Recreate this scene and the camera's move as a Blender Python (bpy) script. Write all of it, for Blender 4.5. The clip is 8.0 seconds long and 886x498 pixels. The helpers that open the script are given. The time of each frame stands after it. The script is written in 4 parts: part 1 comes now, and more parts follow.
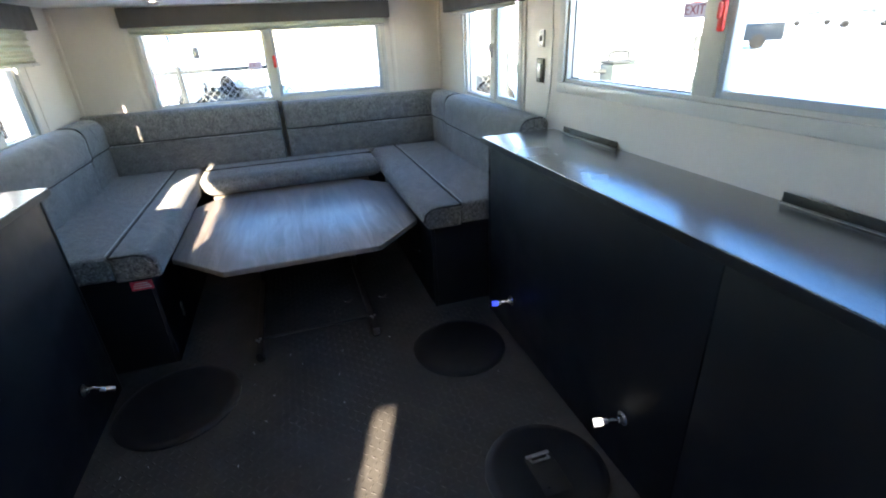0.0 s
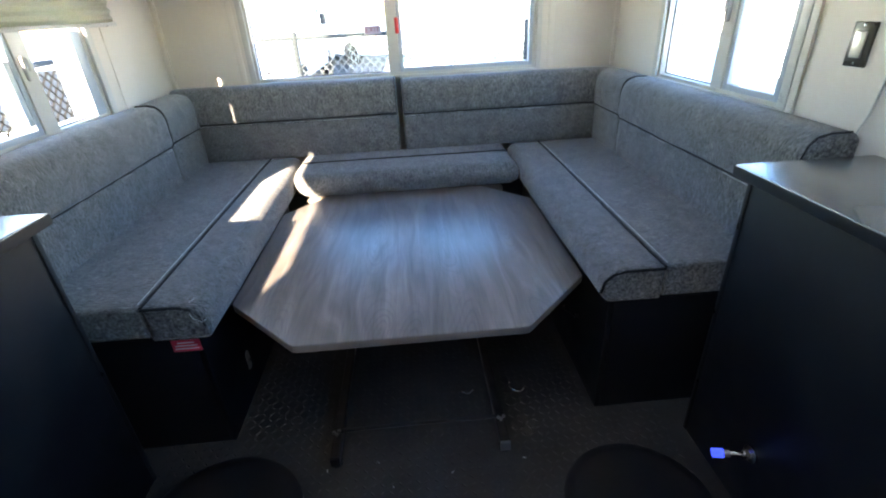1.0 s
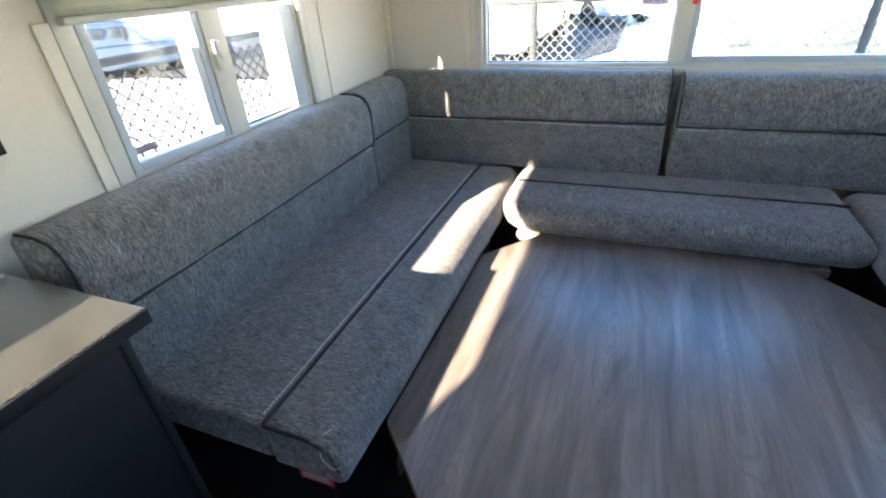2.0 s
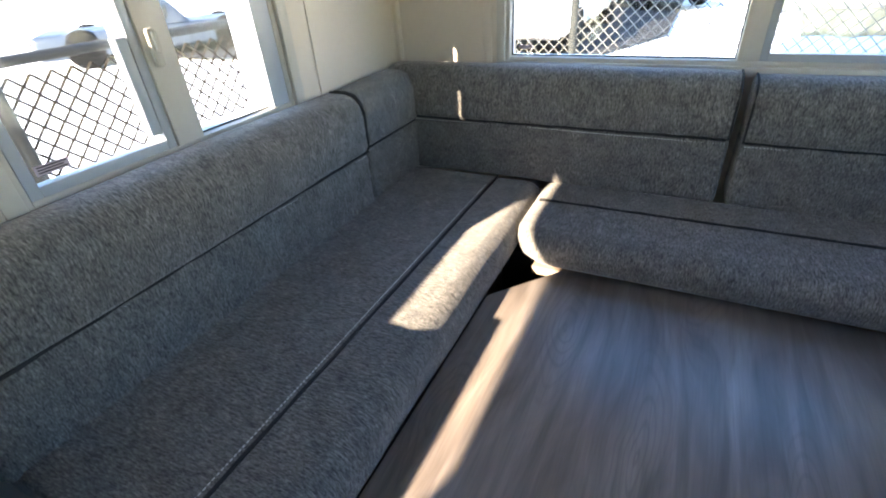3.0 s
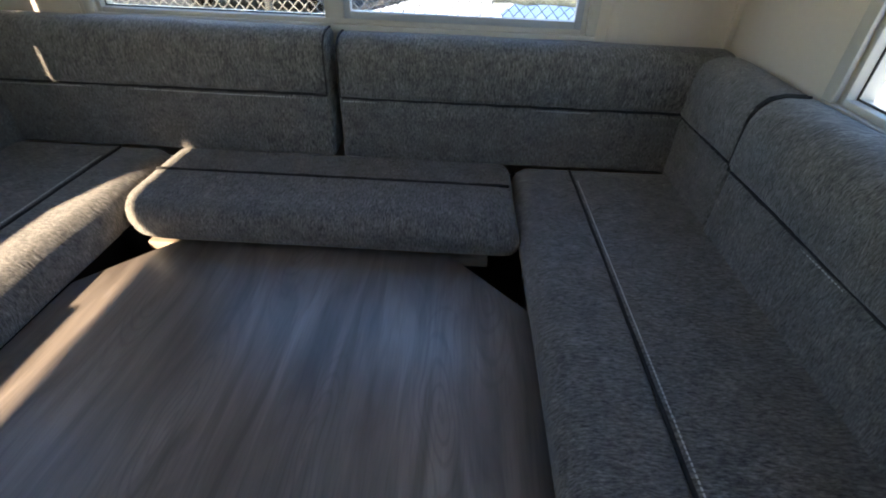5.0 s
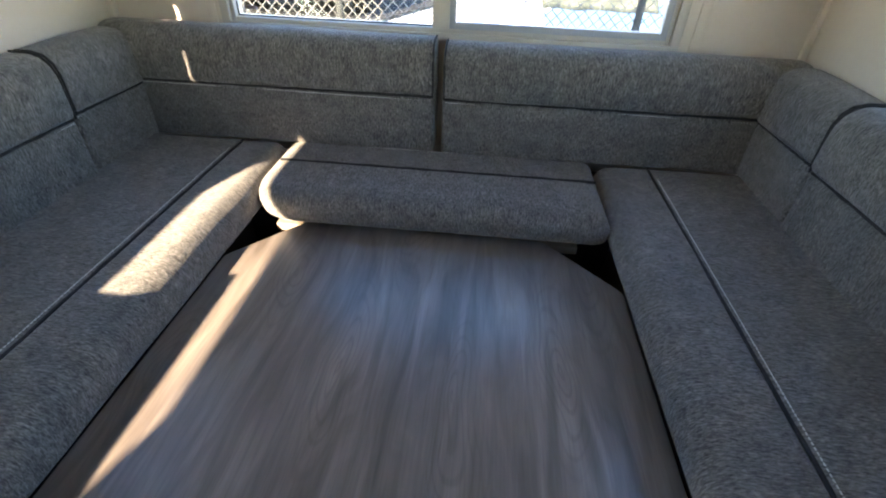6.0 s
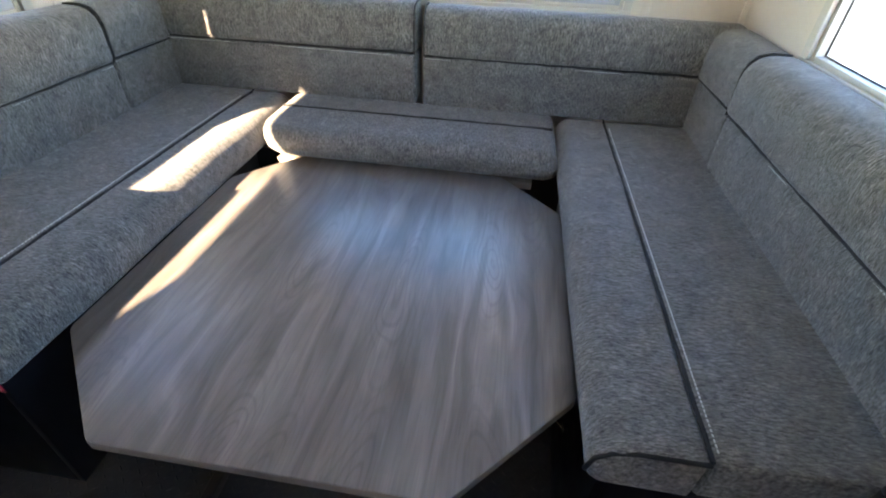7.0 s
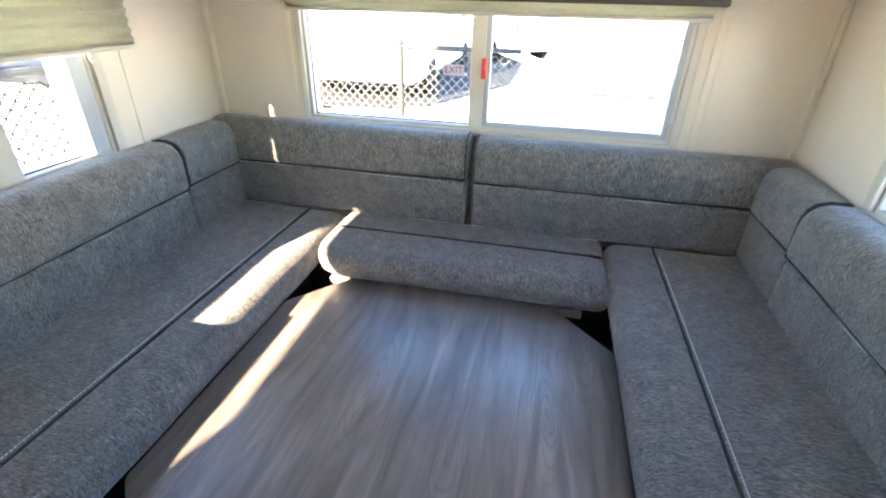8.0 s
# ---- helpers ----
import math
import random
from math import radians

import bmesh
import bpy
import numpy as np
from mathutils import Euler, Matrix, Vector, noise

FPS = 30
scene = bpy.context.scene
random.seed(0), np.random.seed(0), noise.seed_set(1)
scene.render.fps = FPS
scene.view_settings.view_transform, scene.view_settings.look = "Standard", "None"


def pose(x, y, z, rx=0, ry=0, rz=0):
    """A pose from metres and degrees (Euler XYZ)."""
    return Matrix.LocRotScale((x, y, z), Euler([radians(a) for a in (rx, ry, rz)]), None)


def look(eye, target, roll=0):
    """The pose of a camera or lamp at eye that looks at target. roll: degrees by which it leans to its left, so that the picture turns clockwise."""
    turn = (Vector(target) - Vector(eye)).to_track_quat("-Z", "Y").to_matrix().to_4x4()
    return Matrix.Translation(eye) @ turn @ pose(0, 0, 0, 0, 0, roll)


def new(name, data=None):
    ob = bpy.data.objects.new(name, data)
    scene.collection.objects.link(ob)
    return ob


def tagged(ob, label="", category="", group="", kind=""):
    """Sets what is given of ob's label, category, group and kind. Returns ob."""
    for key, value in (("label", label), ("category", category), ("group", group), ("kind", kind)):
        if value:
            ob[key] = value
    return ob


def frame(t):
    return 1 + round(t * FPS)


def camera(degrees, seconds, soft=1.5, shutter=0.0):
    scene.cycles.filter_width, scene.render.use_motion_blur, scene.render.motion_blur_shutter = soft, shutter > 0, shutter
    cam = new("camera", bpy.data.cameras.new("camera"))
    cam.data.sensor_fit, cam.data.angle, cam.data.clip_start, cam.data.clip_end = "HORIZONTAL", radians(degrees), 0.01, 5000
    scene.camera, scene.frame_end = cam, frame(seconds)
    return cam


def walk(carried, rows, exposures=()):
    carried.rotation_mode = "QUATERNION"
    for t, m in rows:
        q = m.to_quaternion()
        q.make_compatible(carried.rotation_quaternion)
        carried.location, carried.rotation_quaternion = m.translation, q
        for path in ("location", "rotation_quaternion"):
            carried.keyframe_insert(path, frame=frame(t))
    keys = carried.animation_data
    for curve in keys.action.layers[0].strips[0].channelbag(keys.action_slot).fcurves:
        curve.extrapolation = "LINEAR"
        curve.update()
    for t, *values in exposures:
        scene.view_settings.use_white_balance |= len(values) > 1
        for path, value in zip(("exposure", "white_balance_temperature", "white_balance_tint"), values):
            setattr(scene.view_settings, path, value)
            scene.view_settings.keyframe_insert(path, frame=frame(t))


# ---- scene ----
cam = camera(87.1, 8.0, 2.0)
PATH = [
    (0, (0.055, 0.07, 1.257), (0.577, 1.807, 0.416), -3.0),
    (0.5, (0.068, 0.519, 1.222), (0.451, 2.27, 0.336), -2.6),
    (1, (0.052, 0.916, 1.21), (0.145, 2.689, 0.289), -3.0),
    (1.5, (0.049, 1.275, 1.199), (-0.195, 3.008, 0.231), -2.9),
    (2, (-0.139, 1.593, 1.239), (-0.816, 3.18, 0.227), -4.2),
    (2.2, (-0.213, 1.662, 1.233), (-1.042, 3.166, 0.208), -4.9),
    (3.3, (-0.081, 2.023, 1.217), (-0.831, 3.531, 0.14), -2.7),
    (3.5, (0.024, 2.094, 1.218), (-0.568, 3.661, 0.126), -1.3),
    (3.7, (0.143, 2.152, 1.229), (-0.317, 3.748, 0.114), -1.1),
    (4, (0.321, 2.16, 1.192), (0.112, 3.832, 0.114), 1.1),
    (4.2, (0.385, 2.131, 1.21), (0.313, 3.782, 0.082), 2.1),
    (5.3, (0.337, 2.032, 1.179), (0.312, 3.644, -0.005), 2.6),
    (5.5, (0.272, 2.028, 1.171), (0.22, 3.64, -0.012), 2.6),
    (6, (0.148, 1.874, 1.242), (0.031, 3.482, 0.058), 2.4),
    (6.5, (0.209, 1.701, 1.263), (0.053, 3.294, 0.064), 2.4),
    (6.8, (0.296, 1.602, 1.246), (0.113, 3.186, 0.038), 2.5),
    (7, (0.354, 1.572, 1.217), (0.157, 3.152, 0.008), 2.5),
    (7.5, (0.405, 1.538, 1.175), (0.146, 3.171, 0.049), 2.3),
    (8, (0.272, 1.66, 1.379), (-0.094, 3.379, 0.425), 1.4),
]
EXPOSURES = [(0.0, 4.00, 8000, 14), (1.5, 4.28, 8450, 15), (2.2, 3.98, 8700, 16), (3.5, 3.38, 9350, 18), (4.2, 3.10, 9650, 18), (5.4, 2.96, 9900, 18), (6.0, 3.64, 10000, 18), (6.5, 4.10, 10400, 19), (7.4, 4.54, 10500, 19), (8.0, 4.48, 9700, 19)]
walk(cam, [(t, look(eye, target, roll)) for t, eye, target, roll in PATH], EXPOSURES)

# ---- light ----
SUN = Vector((-0.36, -1.0, 0.49)).normalized()
world = bpy.data.worlds.new("sky")
scene.world = world
world.use_nodes = True
wn = world.node_tree.nodes
sky = wn.new("ShaderNodeTexSky")
sky.sky_type, sky.sun_disc = "NISHITA", False
sky.dust_density, sky.ozone_density = 0.2, 2.2
sky.sun_elevation, sky.sun_rotation = math.asin(SUN.z), math.atan2(SUN.x, SUN.y)
deep = wn.new("ShaderNodeHueSaturation")
deep.inputs["Hue"].default_value = 0.51
deep.inputs["Saturation"].default_value = 1.3
world.node_tree.links.new(sky.outputs[0], deep.inputs["Color"])
world.node_tree.links.new(deep.outputs[0], wn["Background"].inputs[0])
wn["Background"].inputs[1].default_value = 0.15
sun_data = bpy.data.lights.new("sun", "SUN")
sun_data.energy, sun_data.angle, sun_data.color = 3.3, radians(0.6), (1.0, 0.98, 0.93)
sun = new("sun", sun_data)
sun.matrix_world = look(SUN * 20, (0, 0, 0))


# ---- materials ----
class Mat:
    """A principled material with a few helpers for its nodes."""

    def __init__(self, name, color=(0.5, 0.5, 0.5), rough=0.5, metal=0.0):
        self.m = bpy.data.materials.new(name)
        self.m.use_nodes = True
        self.t = self.m.node_tree
        self.b = self.t.nodes["Principled BSDF"]
        self.b.inputs["Base Color"].default_value = (*color, 1)
        self.b.inputs["Roughness"].default_value = rough
        self.b.inputs["Metallic"].default_value = metal
        self.color = color

    def node(self, kind, **props):
        n = self.t.nodes.new("ShaderNode" + kind)
        for key, value in props.items():
            n.inputs[key].default_value = value
        return n

    def link(self, a, b):
        self.t.links.new(a, b)

    def coords(self, scale=(1, 1, 1)):
        c, mp = self.t.nodes.new("ShaderNodeTexCoord"), self.t.nodes.new("ShaderNodeMapping")
        mp.inputs["Scale"].default_value = scale
        self.link(c.outputs["Object"], mp.inputs["Vector"])
        return mp.outputs[0]

    def noise(self, scale, detail=3.0, stretch=(1, 1, 1), rough=0.55):
        n = self.node("TexNoise", Scale=scale, Detail=detail, Roughness=rough)
        self.link(self.coords(stretch), n.inputs["Vector"])
        return n.outputs["Fac"]

    def ramp(self, fac, stops):
        r = self.t.nodes.new("ShaderNodeValToRGB")
        e = r.color_ramp.elements
        while len(e) < len(stops):
            e.new(0.5)
        for k, (p, c) in enumerate(stops):
            e[k].position = p
            e[k].color = (*c, 1) if isinstance(c, tuple) else (c, c, c, 1)
        self.link(fac, r.inputs[0])
        return r.outputs[0]

    def mix(self, fac, a, b, mode="MIX"):
        n = self.t.nodes.new("ShaderNodeMix")
        n.data_type, n.blend_type = "RGBA", mode
        for sock, v in ((n.inputs[0], fac), (n.inputs[6], a), (n.inputs[7], b)):
            if hasattr(v, "is_output"):
                self.link(v, sock)
            else:
                sock.default_value = v if not isinstance(v, tuple) else (*v, 1)
        return n.outputs[2]

    def base(self, c):
        self.link(c, self.b.inputs["Base Color"])
        return self

    def roughness(self, c):
        self.link(c, self.b.inputs["Roughness"])
        return self

    def bump(self, h, strength=0.3, dist=0.002):
        n = self.node("Bump", Strength=strength, Distance=dist)
        if self.b.inputs["Normal"].links:
            self.link(self.b.inputs["Normal"].links[0].from_socket, n.inputs["Normal"])
        self.link(h, n.inputs["Height"])
        self.link(n.outputs[0], self.b.inputs["Normal"])
        return self


def worn(name, color, rough, metal=0.0, spread=0.15, scale=6.0, grain=120.0, bump=0.15):
    """A plain surface with broad unevenness, fine grain and a little relief."""
    m = Mat(name, color, rough, metal)
    lo, hi = tuple(c * (1 - spread) for c in color), tuple(min(1, c * (1 + spread)) for c in color)
    m.base(m.mix(0.35, m.ramp(m.noise(scale), [(0.3, lo), (0.7, hi)]), m.ramp(m.noise(grain), [(0.3, lo), (0.7, hi)])))
    m.roughness(m.ramp(m.noise(scale * 2.3), [(0.3, max(0.02, rough - 0.08)), (0.7, min(1, rough + 0.08))]))
    m.bump(m.noise(grain), bump, 0.001)
    return m


def fabric(name, stretch):
    """Grey tweed upholstery: dark ground with short pale and blue-grey threads."""
    m = Mat(name, (0.1, 0.1, 0.1), 0.9)
    threads = m.noise(4.0, 4.0, stretch, 0.62)
    flecks = m.noise(8.0, 3.0, stretch, 0.6)
    cloth = m.ramp(threads, [(0.34, (0.042, 0.040, 0.037)), (0.45, (0.115, 0.109, 0.100)), (0.56, (0.182, 0.172, 0.157)), (0.69, (0.32, 0.30, 0.27))])
    cool = m.ramp(flecks, [(0.35, (0.052, 0.052, 0.052)), (0.51, (0.134, 0.132, 0.127)), (0.69, (0.26, 0.252, 0.237))])
    patches = m.ramp(m.noise(7.0), [(0.35, 0.25), (0.65, 0.65)])
    mottle = m.ramp(m.noise(22.0, 4.0), [(0.3, 0.78), (0.5, 1.0), (0.7, 1.2)])
    m.base(m.mix(1.0, m.mix(patches, cloth, cool), mottle, "MULTIPLY"))
    m.b.inputs["Sheen Weight"].default_value = 0.3
    m.b.inputs["Sheen Roughness"].default_value = 0.45
    m.b.inputs["Specular IOR Level"].default_value = 0.25
    m.bump(m.noise(3.0, 2.0), 0.25, 0.02)
    m.bump(threads, 0.9, 0.004)
    return m


FABRIC_SIDE = fabric("grey_tweed_across_y", (15, 56, 15))
FABRIC_BACK = fabric("grey_tweed_across_x", (56, 15, 15))
# Piping cord; its near-black colour paints in the shadow line of the seams.
PIPING_SHADE = worn("shade_dark_piping", (0.012, 0.012, 0.013), 0.8, 0, 0.3, 20, 400, 0.4)
STITCH = worn("pale_thread", (0.60, 0.59, 0.56), 0.7, 0, 0.2, 30, 300, 0.2)
WALL = worn("cream_wall_panel", (0.575, 0.525, 0.475), 0.38, 0, 0.04, 2.0, 60, 0.05)
TRIM = worn("cream_trim", (0.59, 0.54, 0.49), 0.4, 0, 0.04, 4.0, 80, 0.05)
CEIL = worn("white_ceiling_panel", (0.74, 0.73, 0.70), 0.5, 0, 0.04, 2.0, 60, 0.05)
FRAME = worn("white_vinyl_frame", (0.46, 0.455, 0.435), 0.35, 0, 0.05, 6.0, 90, 0.04)
SASH = worn("grey_blue_sash", (0.32, 0.37, 0.44), 0.35, 0.0, 0.03, 3, 90, 0.02)
GASKET = worn("black_rubber_gasket", (0.015, 0.015, 0.017), 0.6)
VALANCE = worn("charcoal_valance", (0.045, 0.043, 0.040), 0.6, 0, 0.15, 8, 200, 0.1)
BLACK = worn("black_laminate_panel", (0.006, 0.0065, 0.008), 0.45, 0, 0.25, 3, 80, 0.08)
RUBBER = worn("black_rubber_floor", (0.050, 0.045, 0.040), 0.6, 0, 0.35, 5, 90, 0.3)
LID = worn("black_plastic_lid", (0.010, 0.010, 0.011), 0.4, 0, 0.25, 7, 120, 0.15)
CHROME = worn("chrome", (0.75, 0.75, 0.76), 0.16, 1.0, 0.05, 12, 200, 0.05)
STEEL = worn("dull_steel", (0.42, 0.42, 0.43), 0.38, 1.0, 0.15, 9, 200, 0.15)
BLACK_STEEL = worn("black_steel", (0.012, 0.012, 0.013), 0.35, 0.2, 0.2, 9, 200, 0.1)
BLACK_PLASTIC = worn("black_plastic", (0.012, 0.012, 0.014), 0.32, 0, 0.2, 20, 300, 0.05)
RED = worn("red_plastic", (0.65, 0.03, 0.03), 0.35, 0, 0.08, 20, 200, 0.05)
RED_LABEL = worn("red_label", (0.75, 0.05, 0.10), 0.35, 0, 0.05, 20, 200, 0.02)
WHITE_INK = worn("white_print", (0.8, 0.78, 0.75), 0.5)
RED_INK = worn("dark_red_print", (0.22, 0.03, 0.04), 0.5)

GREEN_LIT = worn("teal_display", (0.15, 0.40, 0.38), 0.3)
PALE_WOOD = worn("pale_plywood", (0.26, 0.20, 0.155), 0.6, 0, 0.15, 14, 200, 0.1)
PLY_EDGE = worn("brown_edge_band", (0.16, 0.125, 0.10), 0.45, 0, 0.2, 20, 200, 0.1)
GALV = worn("galvanised_wire", (0.20, 0.195, 0.185), 0.7, 0.0, 0.2, 15, 200, 0.1)
# Side fence's wire: same chain-link as GALV in a much darker brown.
DARK_WIRE = worn("dark_brown_wire", (0.026, 0.022, 0.018), 0.8, 0.0, 0.2, 15, 200, 0.1)
GREEN_STEEL = worn("weathered_post", (0.040, 0.043, 0.043), 0.6, 0.0, 0.2, 9, 90, 0.1)
FOOT_BROWN = worn("dark_brown_painted_steel", (0.030, 0.019, 0.014), 0.5, 0.0, 0.2, 12, 150, 0.1)
TYRE = worn("tyre_rubber", (0.010, 0.010, 0.010), 0.85)
WHITE_PAINT = worn("white_car_paint", (0.75, 0.75, 0.74), 0.25, 0, 0.04, 3, 60, 0.02)
BLUE_PAINT = worn("dark_blue_car_paint", (0.006, 0.010, 0.015), 0.3, 0.0, 0.1, 3, 60, 0.02)
GREY_PAINT = worn("grey_car_paint", (0.10, 0.11, 0.12), 0.3, 0.2, 0.1, 3, 60, 0.02)
TARP = worn("grey_green_tarp", (0.055, 0.066, 0.056), 0.6, 0, 0.12, 8, 40, 0.4)
DARK_GLASS = worn("dark_car_glass", (0.02, 0.025, 0.03), 0.08)


for dull in (BLACK, RUBBER, LID):
    dull.b.inputs["Specular IOR Level"].default_value = 0.3
for dusty in (BLUE_PAINT, GREEN_STEEL, GALV, DARK_WIRE, TYRE):
    dusty.b.inputs["Specular IOR Level"].default_value = 0.1


def wood_top():
    """Grey-brown oak laminate, grain along y, with streaks and arched figure."""
    m = Mat("grey_oak_laminate", (0.12, 0.1, 0.09), 0.38)
    warp = m.noise(2.2, 2.0, (3.0, 0.55, 1))
    add = m.t.nodes.new("ShaderNodeVectorMath")
    add.operation = "MULTIPLY_ADD"
    comb = m.t.nodes.new("ShaderNodeCombineXYZ")
    m.link(warp, comb.inputs[0])
    m.link(comb.outputs[0], add.inputs[0])
    add.inputs[1].default_value = (2.6, 0, 0)
    m.link(m.coords((9, 0.9, 1)), add.inputs[2])
    rings = m.t.nodes.new("ShaderNodeTexNoise")
    rings.inputs["Scale"].default_value, rings.inputs["Detail"].default_value = 3.0, 6.0
    m.link(add.outputs[0], rings.inputs["Vector"])
    bands = m.ramp(rings.outputs["Fac"], [(0.30, (0.086, 0.068, 0.058)), (0.45, (0.138, 0.114, 0.100)), (0.56, (0.178, 0.150, 0.133)), (0.72, (0.242, 0.208, 0.187))])
    fine = m.noise(40.0, 3.0, (6, 0.22, 1))
    pores = m.ramp(fine, [(0.34, 0.84), (0.5, 1.0), (0.68, 1.06)])
    wave = m.node("TexWave", Scale=7.0, Distortion=16.0, Detail=2.0)
    wave.inputs["Detail Scale"].default_value = 0.45
    m.link(m.coords((1.0, 0.16, 1)), wave.inputs["Vector"])
    arches = m.ramp(wave.outputs["Fac"], [(0.0, 0.74), (0.18, 0.97), (0.6, 1.05), (1.0, 1.02)])
    pores = m.mix(0.5, pores, m.mix(1.0, pores, arches, "MULTIPLY"))
    cells = m.node("TexVoronoi", Scale=1.9)
    cells.voronoi_dimensions = "2D"
    bent = m.t.nodes.new("ShaderNodeVectorMath")
    bent.operation = "MULTIPLY_ADD"
    wob = m.node("TexNoise", Scale=5.0, Detail=2.0)
    m.link(m.coords((1.0, 0.5, 1)), wob.inputs["Vector"])
    m.link(wob.outputs["Color"], bent.inputs[0])
    bent.inputs[1].default_value = (0.45, 0.25, 0)
    m.link(m.coords((3.4, 0.62, 1)), bent.inputs[2])
    m.link(bent.outputs[0], cells.inputs["Vector"])
    turns = m.t.nodes.new("ShaderNodeMath")
    turns.operation = "MULTIPLY"
    turns.inputs[1].default_value = 95.0
    m.link(cells.outputs["Distance"], turns.inputs[0])
    rise = m.t.nodes.new("ShaderNodeMath")
    rise.operation = "SINE"
    m.link(turns.outputs[0], rise.inputs[0])
    lines = m.ramp(rise.outputs[0], [(0.0, 1.05), (0.5, 1.0), (0.9, 0.78)])
    near = m.ramp(cells.outputs["Distance"], [(0.02, 0.95), (0.22, 0.75), (0.42, 0.0)])
    pores = m.mix(near, pores, m.mix(1.0, pores, lines, "MULTIPLY"))
    broad = m.ramp(m.noise(3.0, 2.0, (2.2, 0.35, 1)), [(0.3, (0.78, 0.775, 0.77)), (0.7, (1.18, 1.165, 1.15))])
    m.base(m.mix(1.0, m.mix(1.0, bands, pores, "MULTIPLY"), broad, "MULTIPLY"))
    m.b.inputs["Specular IOR Level"].default_value = 0.7
    m.b.inputs["Coat Weight"].default_value = 0.95
    m.b.inputs["Coat Roughness"].default_value = 0.42
    m.roughness(m.ramp(m.noise(5.0), [(0.3, 0.36), (0.7, 0.42)]))
    m.bump(fine, 0.05, 0.0005)
    return m


def counter_top():
    """Near-black laminate with a leathery fine relief."""
    m = Mat("black_pebbled_laminate", (0.02, 0.02, 0.02), 0.3)
    v = m.node("TexVoronoi", Scale=260.0)
    m.link(m.coords((1, 0.8, 1)), v.inputs["Vector"])
    m.base(m.ramp(m.noise(420, 2), [(0.35, (0.018, 0.018, 0.018)), (0.5, (0.04, 0.039, 0.037)), (0.66, (0.10, 0.097, 0.092))]))
    m.roughness(m.ramp(m.noise(2), [(0.3, 0.24), (0.7, 0.28)]))
    m.b.inputs["Specular IOR Level"].default_value = 1.0
    m.b.inputs["Coat Weight"].default_value = 0.9
    m.b.inputs["Coat Roughness"].default_value = 0.26
    m.b.inputs["Coat IOR"].default_value = 1.5
    m.bump(v.outputs["Distance"], 0.25, 0.0008)
    m.bump(m.noise(300, 2), 0.15, 0.0005)
    return m


WOOD = wood_top()
COUNTER = counter_top()


def glass():
    m = Mat("window_glass")
    t = m.t
    clear, gloss, mixer = (t.nodes.new("ShaderNode" + k) for k in ("BsdfTransparent", "BsdfGlossy", "MixShader"))
    clear.inputs[0].default_value = (0.95, 0.98, 0.97, 1)
    gloss.inputs["Roughness"].default_value = 0.02
    mixer.inputs[0].default_value = 0.03
    t.links.new(clear.outputs[0], mixer.inputs[1])
    t.links.new(gloss.outputs[0], mixer.inputs[2])
    t.links.new(mixer.outputs[0], t.nodes["Material Output"].inputs["Surface"])
    return m


GLASS = glass()


def shade_cloth():
    m = Mat("pale_cellular_shade", (0.55, 0.55, 0.47), 0.8)
    m.base(m.ramp(m.noise(90, 3, (1, 1, 3)), [(0.3, (0.48, 0.48, 0.40)), (0.7, (0.60, 0.60, 0.52))]))
    tl = m.t.nodes.new("ShaderNodeBsdfTranslucent")
    tl.inputs[0].default_value = (0.62, 0.60, 0.47, 1)
    mx = m.t.nodes.new("ShaderNodeMixShader")
    mx.inputs[0].default_value = 0.35
    m.link(m.b.outputs[0], mx.inputs[1])
    m.link(tl.outputs[0], mx.inputs[2])
    m.link(mx.outputs[0], m.t.nodes["Material Output"].inputs["Surface"])
    return m


SHADE = shade_cloth()


def frosted():
    m = Mat("frosted_white_tag", (0.60, 0.54, 0.54), 0.5)
    tl = m.t.nodes.new("ShaderNodeBsdfTranslucent")
    tl.inputs[0].default_value = (0.42, 0.36, 0.37, 1)
    mx = m.t.nodes.new("ShaderNodeMixShader")
    mx.inputs[0].default_value = 0.8
    m.link(m.b.outputs[0], mx.inputs[1])
    m.link(tl.outputs[0], mx.inputs[2])
    m.link(mx.outputs[0], m.t.nodes["Material Output"].inputs["Surface"])
    return m


TAG = frosted()


def glow(name, color, strength):
    m = Mat(name, color, 0.4)
    m.b.inputs["Emission Color"].default_value = (*color, 1)
    m.b.inputs["Emission Strength"].default_value = strength
    return m


WARM_LED = glow("warm_led", (1.0, 0.78, 0.45), 6.0)
BLUE_LED = glow("blue_led", (0.02, 0.06, 1.0), 0.14)
WHITE_LED = glow("white_led", (0.85, 0.95, 1.0), 0.25)


def snow_ground():
    m = Mat("packed_snow", (0.8, 0.8, 0.8), 0.7)
    m.base(m.ramp(m.noise(0.35, 5.0), [(0.30, (0.66, 0.66, 0.66)), (0.5, (0.79, 0.79, 0.785)), (0.7, (0.86, 0.86, 0.855))]))
    m.bump(m.noise(3.0, 6.0), 0.5, 0.08)
    return m


SNOW = snow_ground()
ASPHALT = worn("dry_asphalt", (0.040, 0.041, 0.043), 0.9, 0, 0.3, 0.8, 60, 0.3)
ASPHALT.b.inputs["Specular IOR Level"].default_value = 0.1


# ---- mesh tools ----
def finish(name, bm, mat, parent=None, label="", smooth=40):
    bmesh.ops.recalc_face_normals(bm, faces=bm.faces)
    me = bpy.data.meshes.new(name)
    bm.to_mesh(me)
    bm.free()
    me.materials.append(mat.m)
    me.polygons.foreach_set("use_smooth", [True] * len(me.polygons))
    me.set_sharp_from_angle(angle=radians(smooth))
    ob = new(name, me)
    if parent is not None:
        ob.parent = parent
    if label:
        tagged(ob, label)
    return ob


part = finish


def empty(name, label, category, group="", kind=""):
    return tagged(new(name), label, category, group, kind)


